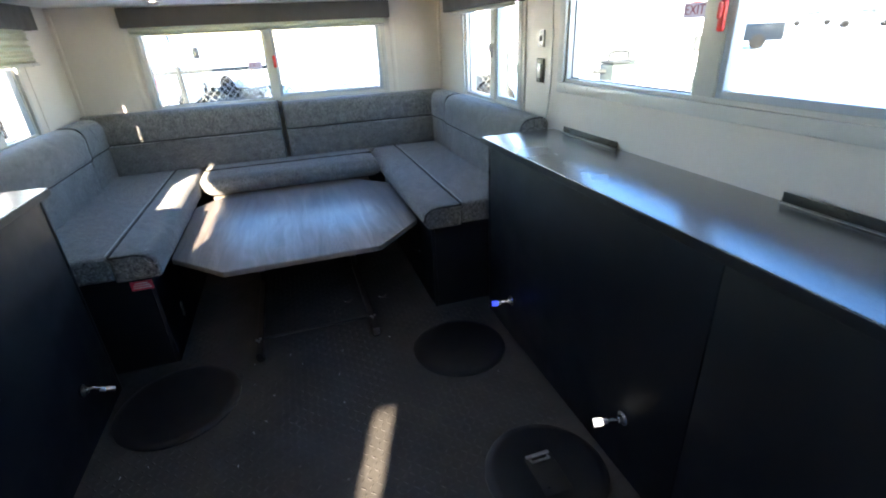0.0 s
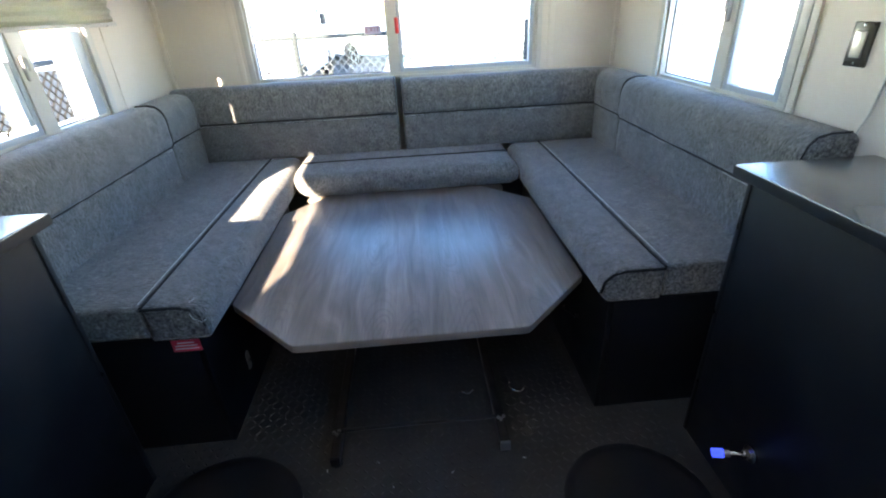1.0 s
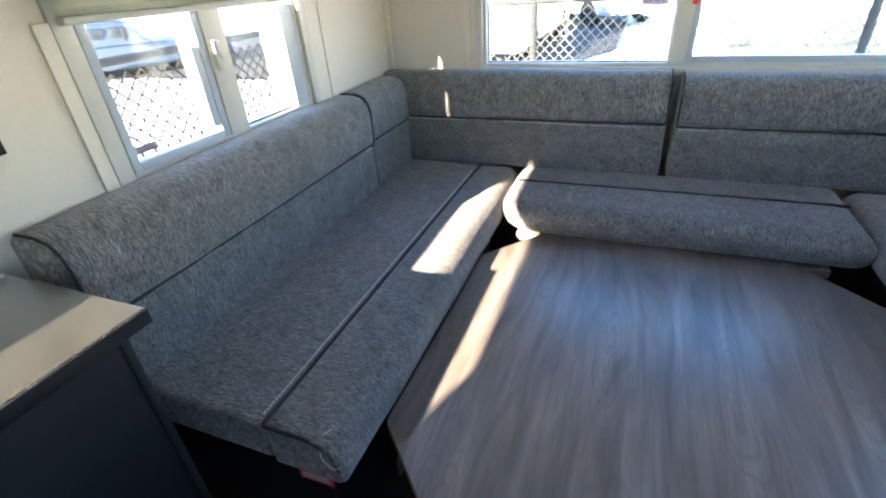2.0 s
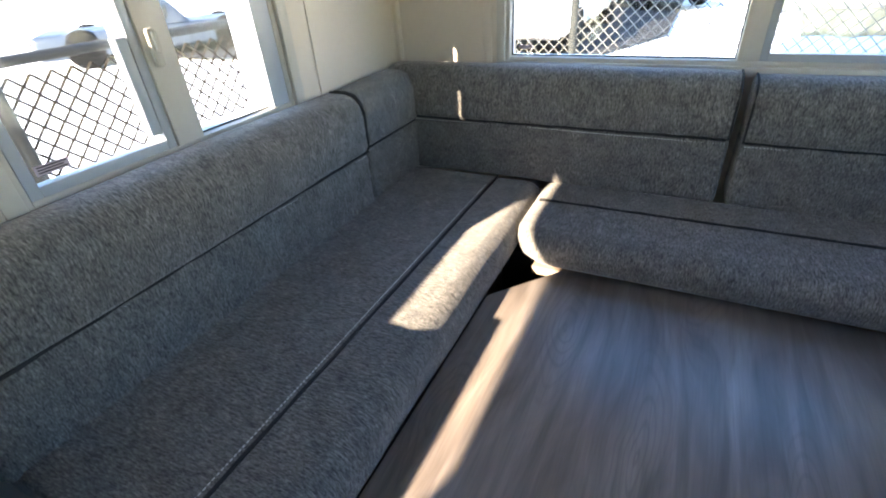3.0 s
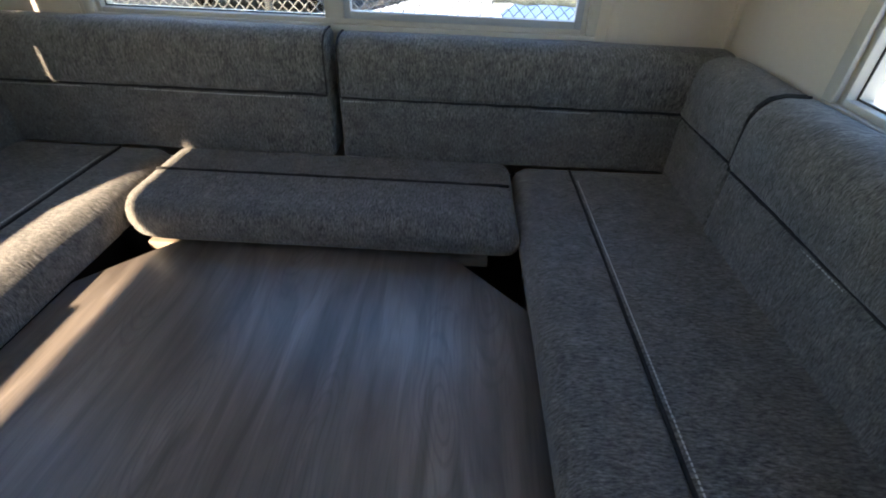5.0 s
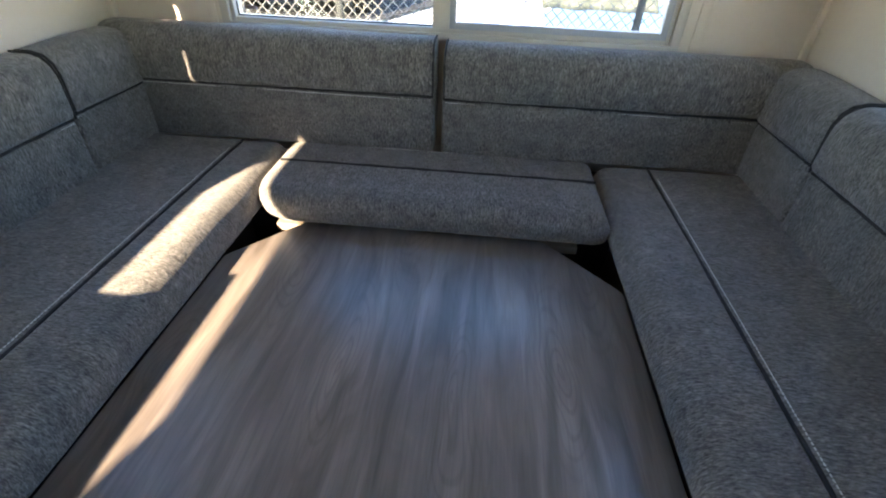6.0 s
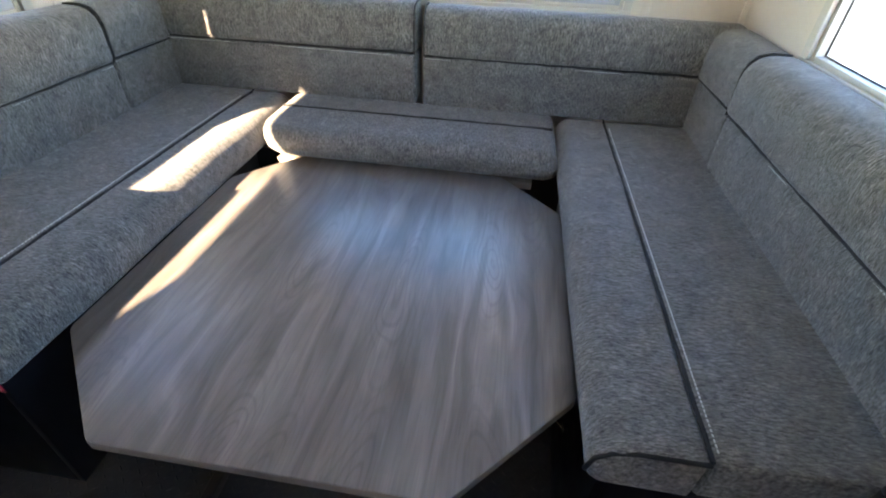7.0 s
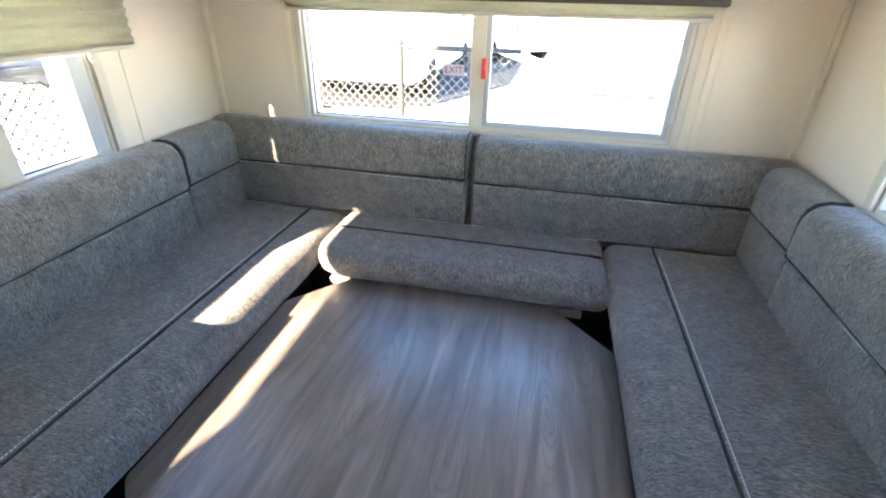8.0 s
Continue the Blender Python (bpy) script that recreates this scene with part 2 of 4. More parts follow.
def ring(lo, hi, radii, d=0.0, n=6):
    """Corner-rounded rectangle from lo to hi, shrunk by d."""
    (a0, b0), (a1, b1) = lo, hi
    pts = []
    for (ca, cb, sa, sb), r, start in zip(((a0, b0, 1, 1), (a1, b0, -1, 1), (a1, b1, -1, -1), (a0, b1, 1, -1)), radii, (180, 270, 0, 90)):
        r = max(r, d + 0.001)
        for k in range(n + 1):
            t = radians(start + 90 * k / n)
            pts.append((ca + sa * r + math.cos(t) * (r - d), cb + sb * r + math.sin(t) * (r - d)))
    return pts


def slab(axis, ends, lo, hi, radii, end_r=0.01, cuts=1, bm=None, puff=0.0, wave=0.0, seed=0.0, n=6):
    """A bar along an axis with a corner-rounded section and rounded ends. The section's plane is xz for y, yz for x, xy for z."""
    bm = bm or bmesh.new()
    e0, e1 = ends
    if isinstance(radii, (int, float)):
        radii = (radii,) * 4
    rows = []
    for k in range(4):
        t = radians(90 * k / 3)
        rows.append((e0 + end_r * (1 - math.cos(t)), end_r * (1 - math.sin(t))))
    rows += [(e0 + end_r + (e1 - e0 - 2 * end_r) * k / cuts, 0.0) for k in range(1, cuts)]
    for k in range(3, -1, -1):
        t = radians(90 * k / 3)
        rows.append((e1 - end_r * (1 - math.cos(t)), end_r * (1 - math.sin(t))))
    ca, cb = (lo[0] + hi[0]) / 2, (lo[1] + hi[1]) / 2
    verts = []
    for e, d in rows:
        line = []
        u = (e - e0) / (e1 - e0)
        for a, b in ring(lo, hi, radii, d, n):
            if puff:
                swell = puff * (4 * u * (1 - u)) ** 0.5
                la, lb = (a - ca) / (hi[0] - lo[0]) * 2, (b - cb) / (hi[1] - lo[1]) * 2
                a += swell * la * (1 - lb * lb * 0.8)
                b += swell * lb * (1 - la * la * 0.8)
            if wave:
                a += wave * noise.noise((e * 5 + seed, a * 6, b * 6))
                b += wave * noise.noise((e * 5 + seed + 9, a * 6, b * 6))
            line.append(bm.verts.new({"x": (e, a, b), "y": (a, e, b), "z": (a, b, e)}[axis]))
        verts.append(line)
    m = len(verts[0])
    for r0, r1 in zip(verts, verts[1:]):
        for k in range(m):
            bm.faces.new((r0[k], r0[(k + 1) % m], r1[(k + 1) % m], r1[k]))
    bm.faces.new(verts[0])
    bm.faces.new(verts[-1])
    return bm


def box(lo, hi, r=0.003, bm=None):
    """A box with slightly rounded edges."""
    return slab("z", (lo[2], hi[2]), (lo[0], lo[1]), (hi[0], hi[1]), r, min(r, (hi[2] - lo[2]) * 0.4), 1, bm, n=2)


def tube(points, r, bm=None, n=8, closed=False):
    """A round bar along points."""
    bm = bm or bmesh.new()
    pts = [Vector(p) for p in points]
    rows = []
    for k, p in enumerate(pts):
        way = (pts[min(k + 1, len(pts) - 1)] - pts[max(k - 1, 0)]).normalized()
        side = way.cross(Vector((0, 0, 1)))
        if side.length < 0.05:
            side = way.cross(Vector((0, 1, 0)))
        side.normalize()
        up = side.cross(way)
        rows.append([bm.verts.new(p + r * (math.cos(a) * side + math.sin(a) * up)) for a in (2 * math.pi * j / n for j in range(n))])
    for a, b in zip(rows, rows[1:]):
        for j in range(n):
            bm.faces.new((a[j], a[(j + 1) % n], b[(j + 1) % n], b[j]))
    bm.faces.new(rows[0])
    bm.faces.new(rows[-1])
    return bm


def lathe(profile, centre, axis="z", n=32, bm=None):
    """A turned shape: profile of (radius, height) round an axis through centre."""
    bm = bm or bmesh.new()
    rows = []
    for r, h in profile:
        row = []
        for k in range(n):
            a = 2 * math.pi * k / n
            c, s = r * math.cos(a), r * math.sin(a)
            o = {"z": (c, s, h), "x": (h, c, s), "y": (c, h, s)}[axis]
            row.append(bm.verts.new(Vector(centre) + Vector(o)))
        rows.append(row)
    for a, b in zip(rows, rows[1:]):
        for k in range(n):
            bm.faces.new((a[k], a[(k + 1) % n], b[(k + 1) % n], b[k]))
    bm.faces.new(rows[0])
    bm.faces.new(rows[-1])
    return bm


def prism(outline, z0, z1, bevel=0.003):
    """An upright plate from a plan outline with eased edges."""
    bm = bmesh.new()
    base = bm.faces.new([bm.verts.new((x, y, z0)) for x, y in outline])
    up = bmesh.ops.extrude_face_region(bm, geom=[base])
    bmesh.ops.translate(bm, vec=(0, 0, z1 - z0), verts=[v for v in up["geom"] if isinstance(v, bmesh.types.BMVert)])
    if bevel:
        bmesh.ops.bevel(bm, geom=bm.edges[:], offset=bevel, segments=2, affect="EDGES", profile=0.5)
    return bm


def writing(text, size, m, mat, parent, name="lettering", label=""):
    """Flat raised lettering in the built-in font."""
    cu = bpy.data.curves.new(name, "FONT")
    cu.body, cu.size, cu.extrude, cu.align_x, cu.align_y = text, size, 0.0004, "CENTER", "CENTER"
    tmp = bpy.data.objects.new(name, cu)
    me = bpy.data.meshes.new_from_object(tmp)
    bpy.data.objects.remove(tmp)
    me.materials.clear()
    me.materials.append(mat.m)
    ob = new(name, me)
    ob.matrix_world = m
    ob.parent = parent
    if label:
        tagged(ob, label)
    return ob


# ---- room shell ----
XW, YB, YF = 1.165, 3.56, -1.6
CEIL_Z, SOFFIT_Z, SOFFIT_Y = 2.05, 1.485, 1.98
THICK = 0.062


def to_back(u, w, z):
    return (u, YB + w, z)


def to_left(u, w, z):
    return (-XW - w, u, z)


def to_right(u, w, z):
    return (XW + w, u, z)


def to_front(u, w, z):
    return (u, YF - w, z)


def lbox(to, u, w, z, r=0.002, bm=None):
    """A box given along a wall: u along it, w outwards, z up."""
    p, q = to(u[0], w[0], z[0]), to(u[1], w[1], z[1])
    return box([min(a, b) for a, b in zip(p, q)], [max(a, b) for a, b in zip(p, q)], r, bm)


def wall(name, to, span, height, holes, label, thick=THICK):
    us = sorted({*span, *(h for o in holes for h in o[:2])})
    zs = sorted({*height, *(h for o in holes for h in o[2:])})
    bm = bmesh.new()
    grid = {}

    def vert(u, w, z):
        key = (round(u, 5), w, round(z, 5))
        if key not in grid:
            grid[key] = bm.verts.new(to(u, w, z))
        return grid[key]

    cells = {(i, j) for i in range(len(us) - 1) for j in range(len(zs) - 1)
             if not any(a <= (us[i] + us[i + 1]) / 2 <= b and c <= (zs[j] + zs[j + 1]) / 2 <= d for a, b, c, d in holes)}
    for i, j in cells:
        u0, u1, z0, z1 = us[i], us[i + 1], zs[j], zs[j + 1]
        for w in (0.0, thick):
            bm.faces.new([vert(u, w, z) for u, z in ((u0, z0), (u1, z0), (u1, z1), (u0, z1))])
        for di, dj, a, b in ((-1, 0, (u0, z0), (u0, z1)), (1, 0, (u1, z0), (u1, z1)), (0, -1, (u0, z0), (u1, z0)), (0, 1, (u0, z1), (u1, z1))):
            if (i + di, j + dj) not in cells:
                bm.faces.new([vert(a[0], 0.0, a[1]), vert(b[0], 0.0, b[1]), vert(b[0], thick, b[1]), vert(a[0], thick, a[1])])
    return tagged(finish(name, bm, WALL, smooth=20), label, "wall", kind="structure")


WIN_BACK = (-0.735, 0.735, 0.90, 1.455)
WIN_LEFT = (2.25, 2.955, 0.88, 1.42)
WIN_RIGHT = (2.285, 3.045, 0.89, 1.42)
WIN_BIG = (-0.10, 1.875, 1.046, 1.62)
# Added bare opening out of view; sun enters here onto bench and table.
SUN_OPENING = (0.0, 1.585, 1.235, 1.582)
# Added slit in the unseen end wall; it shapes the floor's sun strip.
SUN_SLIT = (-0.94, -0.845, 0.95, 1.50)
wall("wall_north", to_back, (-XW - THICK, XW + THICK), (-0.1, CEIL_Z), [WIN_BACK], "cream smooth-panelled wall behind the dinette")
wall("wall_west", to_left, (YF, YB), (-0.1, CEIL_Z), [WIN_LEFT, SUN_OPENING], "cream smooth-panelled side wall with a window and an added unseen sun opening", 0.095)
wall("wall_east", to_right, (YF, YB), (-0.1, CEIL_Z), [WIN_RIGHT, WIN_BIG], "cream smooth-panelled side wall with a wide window")
wall("wall_south", to_front, (-XW - THICK, XW + THICK), (-0.1, CEIL_Z), [SUN_SLIT], "cream end wall with an added unseen slit for the sun")
bm = box((-XW - THICK, YF - THICK, CEIL_Z), (XW + THICK, YB + THICK, CEIL_Z + 0.05))
tagged(finish("ceiling", bm, CEIL), "white panelled ceiling", "ceiling", kind="structure")
bm = box((-XW, SOFFIT_Y, SOFFIT_Z), (XW, YB, SOFFIT_Z + 0.06), 0.008)
tagged(finish("ceiling_soffit", bm, CEIL), "white lowered ceiling panel above the dinette", "ceiling", kind="structure")
bm = box((-XW, YF, -0.1), (XW, YB, 0.0), 0.001)
FLOOR = tagged(finish("floor", bm, RUBBER), "black rubber tread-plate floor with worn dusty patches", "floor", kind="structure")


def tread():
    """Raised lozenges of the tread plate, turned in alternate directions."""
    pitch, verts, faces = 0.026, [], []
    for i in range(int(1.60 / pitch)):
        for j in range(int(3.6 / pitch)):
            x, y = -0.80 + pitch * (i + 0.5), -0.6 + pitch * (j + 0.5)
            a = radians(45 if (i + j) % 2 else -45)
            c, s, k = math.cos(a), math.sin(a), len(verts)
            for u, v, z in ((-0.0115, 0, 0), (0, -0.0035, 0), (0.0115, 0, 0), (0, 0.0035, 0), (-0.0045, 0, 0.0016), (0.0045, 0, 0.0016)):
                verts.append((x + u * c - v * s, y + u * s + v * c, z + 0.0002))
            faces += [(k, k + 1, k + 4), (k + 1, k + 5, k + 4), (k + 1, k + 2, k + 5), (k + 2, k + 3, k + 5), (k + 3, k + 4, k + 5), (k + 3, k, k + 4)]
    me = bpy.data.meshes.new("tread_bars")
    me.from_pydata(verts, [], faces)
    me.materials.append(RUBBER.m)
    ob = new("tread_bars", me)
    ob.parent = FLOOR
    tagged(ob, "raised black rubber tread bars", kind="stuff")


tread()

# corner trims and wall battens
for name, lo, hi in (
    ("trim_corner_west", (-XW, YB - 0.022, 0.86), (-XW + 0.022, YB, SOFFIT_Z)),
    ("trim_corner_east", (XW - 0.018, YB - 0.018, 0.86), (XW, YB, SOFFIT_Z)),
    ("trim_window_west", (-XW, 2.185, 0.80), (-XW + 0.010, 2.222, 1.21)),
    ("trim_window_east", (XW - 0.010, 2.225, 0.80), (XW, 2.255, SOFFIT_Z)),
    ("trim_panel_west", (-XW, 3.075, 0.80), (-XW + 0.004, 3.085, SOFFIT_Z)),
    ("trim_back_west", (-0.815, YB - 0.006, 0.80), (-0.785, YB, 1.37)),
    ("trim_back_east", (0.800, YB - 0.006, 0.80), (0.832, YB, 1.37)),
):
    tagged(finish(name, box(lo, hi, 0.003), TRIM), "cream plastic trim strip on the wall", "trim", kind="structure")


# ---- windows ----
def window(name, to, hole, mull, label, sash_high=True, flange=0.035, handle=None, thick=THICK):
    """A sliding window: flange, fixed pane, mullion, sliding sash and panes."""
    u0, u1, z0, z1 = hole
    win = empty(name, label, "window", kind="structure")
    f = flange
    for nm, u, z in (("head", (u0 - f, u1 + f), (z1, z1 + f)), ("sill", (u0 - f, u1 + f), (z0 - f, z0)), ("jamb", (u0 - f, u0), (z0, z1)), ("jamb", (u1, u1 + f), (z0, z1))):
        part("window_" + nm, lbox(to, u, (-0.014, 0.0), z, 0.003), FRAME, win)
    g = 0.014
    for u, z in (((u0, u0 + g), (z0, z1)), ((u1 - g, u1), (z0, z1)), ((u0 + g, u1 - g), (z0, z0 + g)), ((u0 + g, u1 - g), (z1 - g, z1))):
        part("window_track", lbox(to, u, (0.0, thick), z, 0.002), FRAME, win)
    m0, m1 = mull
    part("mullion", lbox(to, (m0, m1), (-0.008, thick - 0.002), (z0 + g, z1 - g), 0.003), FRAME, win)
    lo, hi = ((m1, u1 - g) if sash_high else (u0 + g, m0))
    s = 0.021
    for u, z in (((lo, lo + s), (z0 + g, z1 - g)), ((hi - s, hi), (z0 + g, z1 - g)), ((lo + s, hi - s), (z0 + g, z0 + g + s)), ((lo + s, hi - s), (z1 - g - s, z1 - g))):
        part("sash_rail", lbox(to, u, (-0.002, 0.024), z, 0.002), SASH, win, "grey-blue aluminium sash rail")
    for u in ((u0 + g, m0), (m1, u1 - g)):
        pane = part("pane", lbox(to, u, (0.026, 0.029), (z0 + g, z1 - g), 0.0005), GLASS, win, "clear window glass")
        pane.visible_shadow = False
        part("gasket", lbox(to, (u[0], u[0] + 0.004), (0.022, 0.026), (z0 + g, z1 - g), 0.0008), GASKET, win)
        part("gasket", lbox(to, (u[1] - 0.004, u[1]), (0.022, 0.026), (z0 + g, z1 - g), 0.0008), GASKET, win)
        part("gasket", lbox(to, u, (0.022, 0.026), (z0 + g, z0 + g + 0.004), 0.0008), GASKET, win)
    if handle:
        h = part("latch", lbox(to, (handle[0], handle[0] + 0.020), (-0.022, -0.008), (handle[1], handle[1] + 0.075), 0.006), handle[2], win, handle[3])
        part("latch_lever", lbox(to, (handle[0] + 0.004, handle[0] + 0.015), (-0.032, -0.022), (handle[1] + 0.03, handle[1] + 0.07), 0.004), handle[2], h)
    return win


MID_B = (-0.040, 0.015)
wb = window("window_1", to_back, WIN_BACK, MID_B, "wide white-framed sliding window over the dinette", True, 0.03, (0.004, 1.10, RED, "red emergency latch"))
wl = window("window_2", to_left, WIN_LEFT, (2.565, 2.635), "white-framed sliding side window over the bench", False, 0.035, (2.575, 1.06, FRAME, "white latch"), 0.095)
wr = window("window_3", to_right, WIN_RIGHT, (2.575, 2.640), "white-framed sliding side window over the bench", False, 0.035, (2.60, 1.12, FRAME, "white latch"))
wg = window("window_4", to_right, WIN_BIG, (1.108, 1.186), "wide white-framed sliding window over the counter", False, 0.04, (1.108, 1.225, RED, "red emergency latch"))


def exit_tag(win, to, u, z, turn, w):
    tag = part("exit_tag", lbox(to, (u - 0.043, u + 0.043), (w, w + 0.001), (z - 0.02, z + 0.02), 0.0004), TAG, win, "small white exit sticker on the glass")
    x, y, zz = to(u, w - 0.002, z)
    writing("EXIT", 0.036, pose(x, y, zz, 90, 0, turn), RED_INK, tag)


exit_tag(wb, to_back, -0.112, 1.122, 0, 0.023)
exit_tag(wg, to_right, 1.252, 1.281, -90, 0.023)


def glass_sticker(win, to, u, z, w, wide, high):
    st = part("sticker", lbox(to, (u, u + wide), (w, w + 0.001), (z, z + high), 0.0003), TAG, win, "small pale sticker with unreadable print on the glass")
    for k in range(3):
        part("print_bar", lbox(to, (u + 0.004, u + wide - 0.004 - 0.006 * (k % 2)), (w - 0.0008, w - 0.0002), (z + high * (0.2 + 0.27 * k), z + high * (0.32 + 0.27 * k)), 0.0001), GASKET, st)


# Added strip, no part of the sash: keeps a sun streak off the head roll.
part("sun_stop", lbox(to_left, (2.520, 2.5435), (-0.001, 0.023), (0.930, 1.125), 0.003), SASH, wl, "grey-blue strip added to block a streak of sun")
# Real stop made taller, wider and deeper so this pane passes no sun.
part("screen_stop", lbox(to_left, (2.880, 2.941), (0.002, 0.093), (0.894, 1.195), 0.003), SASH, wl, "grey-blue screen stop, enlarged to keep the sun out")
glass_sticker(wb, to_back, -0.695, 0.935, 0.023, 0.045, 0.012)
glass_sticker(wl, to_left, 2.300, 0.925, 0.023, 0.060, 0.018)

# ---- shades ----
def shade(name, to, u, z_top, z_bottom, pleats, depth, group=""):
    """A cellular shade drawn up under a charcoal valance box."""
    th = empty(name, "pale pleated cellular shade drawn up under a charcoal valance", "window shade", "window shades")
    u0, u1 = u
    part("valance", lbox(to, (u0, u1), (-0.10, -0.078), (z_top - 0.105, z_top), 0.006), VALANCE, th, "charcoal fabric-covered valance board")
    for a, b in ((u0, u0 + 0.02), (u1 - 0.02, u1)):
        part("valance_return", lbox(to, (a, b), (-0.078, 0.0), (z_top - 0.105, z_top), 0.005), VALANCE, th)
    bm = bmesh.new()
    rows = []
    zt, zb = z_top - 0.02, z_bottom + 0.02
    for k in range(2 * pleats + 1):
        z = zt + (zb - zt) * k / (2 * pleats)
        d = 0.010 if k % 2 else -0.004
        rows.append([bm.verts.new(to(u0 + 0.028 + (u1 - u0 - 0.056) * j / 24, -depth - d + 0.001 * math.sin(j * 1.7 + k), z + 0.0012 * math.sin(j * 0.9 + k * 2.1))) for j in range(25)])
    for a, b in zip(rows, rows[1:]):
        for j in range(24):
            bm.faces.new((a[j], a[j + 1], b[j + 1], b[j]))
    ob = part("pleated_shade", bm, SHADE, th, "pale translucent pleated shade cloth", smooth=15)
    sol = ob.modifiers.new("thick", "SOLIDIFY")
    sol.thickness = 0.002
    part("bottom_rail", lbox(to, (u0 + 0.026, u1 - 0.026), (-depth - 0.016, -depth + 0.008), (z_bottom + 0.008, z_bottom + 0.022), 0.004), FRAME, th, "pale bottom rail")
    return th


shade("window_shade", to_back, (-0.795, 0.790), 1.472, 1.312, 3, 0.045)
shade("window_shade", to_left, (2.185, 3.13), 1.468, 1.195, 8, 0.045)
shade("window_shade", to_right, (2.23, 3.17), 1.475, 1.345, 3, 0.045)

# ---- dinette ----
SEAT, SEAT_LO = 0.535, 0.435


def stitched(points, parent, r=0.0022, gap=0.009):
    """A row of short pale stitches along a polyline."""
    bm = bmesh.new()
    for p, q in zip(points, points[1:]):
        p, q = Vector(p), Vector(q)
        n = int((q - p).length / gap)
        for k in range(n):
            a, b = p.lerp(q, (k + 0.2) / n), p.lerp(q, (k + 0.8) / n)
            tube([a, b], r * 0.75, bm, 4)
    return part("stitching", bm, STITCH, parent, "pale topstitching")


def mirror(bm, side):
    if side < 0:
        bmesh.ops.scale(bm, vec=(-1, 1, 1), verts=bm.verts[:])
    return bm


def bench(side, seam, front, under):
    """One long bench: black box base, seat cushion with a rolled front, both with the fittings they carry."""
    base = empty("dinette_bench", "black laminate bench box under the seat cushion", "bench", "dinette benches")
    part("side_panel", mirror(box((0.588, 2.02, 0.0), (0.606, YB, SEAT_LO - 0.012), 0.002), side), BLACK, base)
    part("end_panel", mirror(box((0.606, 2.02, 0.0), (XW, 2.038, SEAT_LO - 0.012), 0.002), side), BLACK, base)
    part("top_board", mirror(box((0.575, 2.015, SEAT_LO - 0.012), (XW, YB, SEAT_LO), 0.002), side), BLACK, base)
    seat = empty("seat_cushion", "grey tweed bench seat cushion with a rolled front edge", "cushion", "seat cushions")
    part("front_roll", mirror(slab("y", (2.0, 3.405), (front, SEAT_LO - (0.012 if side < 0 else 0.006)), (seam, SEAT), (under, 0.006, 0.012, 0.055), 0.014, 40, None, 0.003, 0.0025, side * 3.0), side), FABRIC_SIDE, seat, "rolled front of grey tweed")
    part("seat_panel", mirror(slab("y", (2.0, 3.405), (seam, SEAT_LO), (1.155, SEAT + 0.002), (0.006, 0.01, 0.01, 0.012), 0.014, 40, None, 0.002, 0.002, side * 7.0), side), FABRIC_SIDE, seat, "flat seat panel of grey tweed")
    part("piping", mirror(tube([(seam, 2.006 + 1.395 * k / 30, SEAT - 0.001 + 0.0012 * math.sin(k * 1.9)) for k in range(31)], 0.0044), side), PIPING_SHADE, seat, "piping along the seam, coloured dark for the seam's shadow")
    end = [(seam, 2.004, SEAT - 0.006), (0.62, 2.004, SEAT - 0.006), (0.585, 2.004, SEAT - 0.014), (0.562, 2.004, SEAT - 0.034), (0.553, 2.004, SEAT - 0.07)]
    part("piping", mirror(tube(end, 0.0044), side), PIPING_SHADE, seat, "piping along the seam, coloured dark for the seam's shadow")
    st = [(side * (seam + 0.011), 2.02 + 0.1 * k, SEAT + 0.0035) for k in range(14)]
    stitched(st, seat)
    return base, seat


bench(1, 0.734, 0.556, 0.035)
bench(-1, 0.708, 0.543, 0.020)


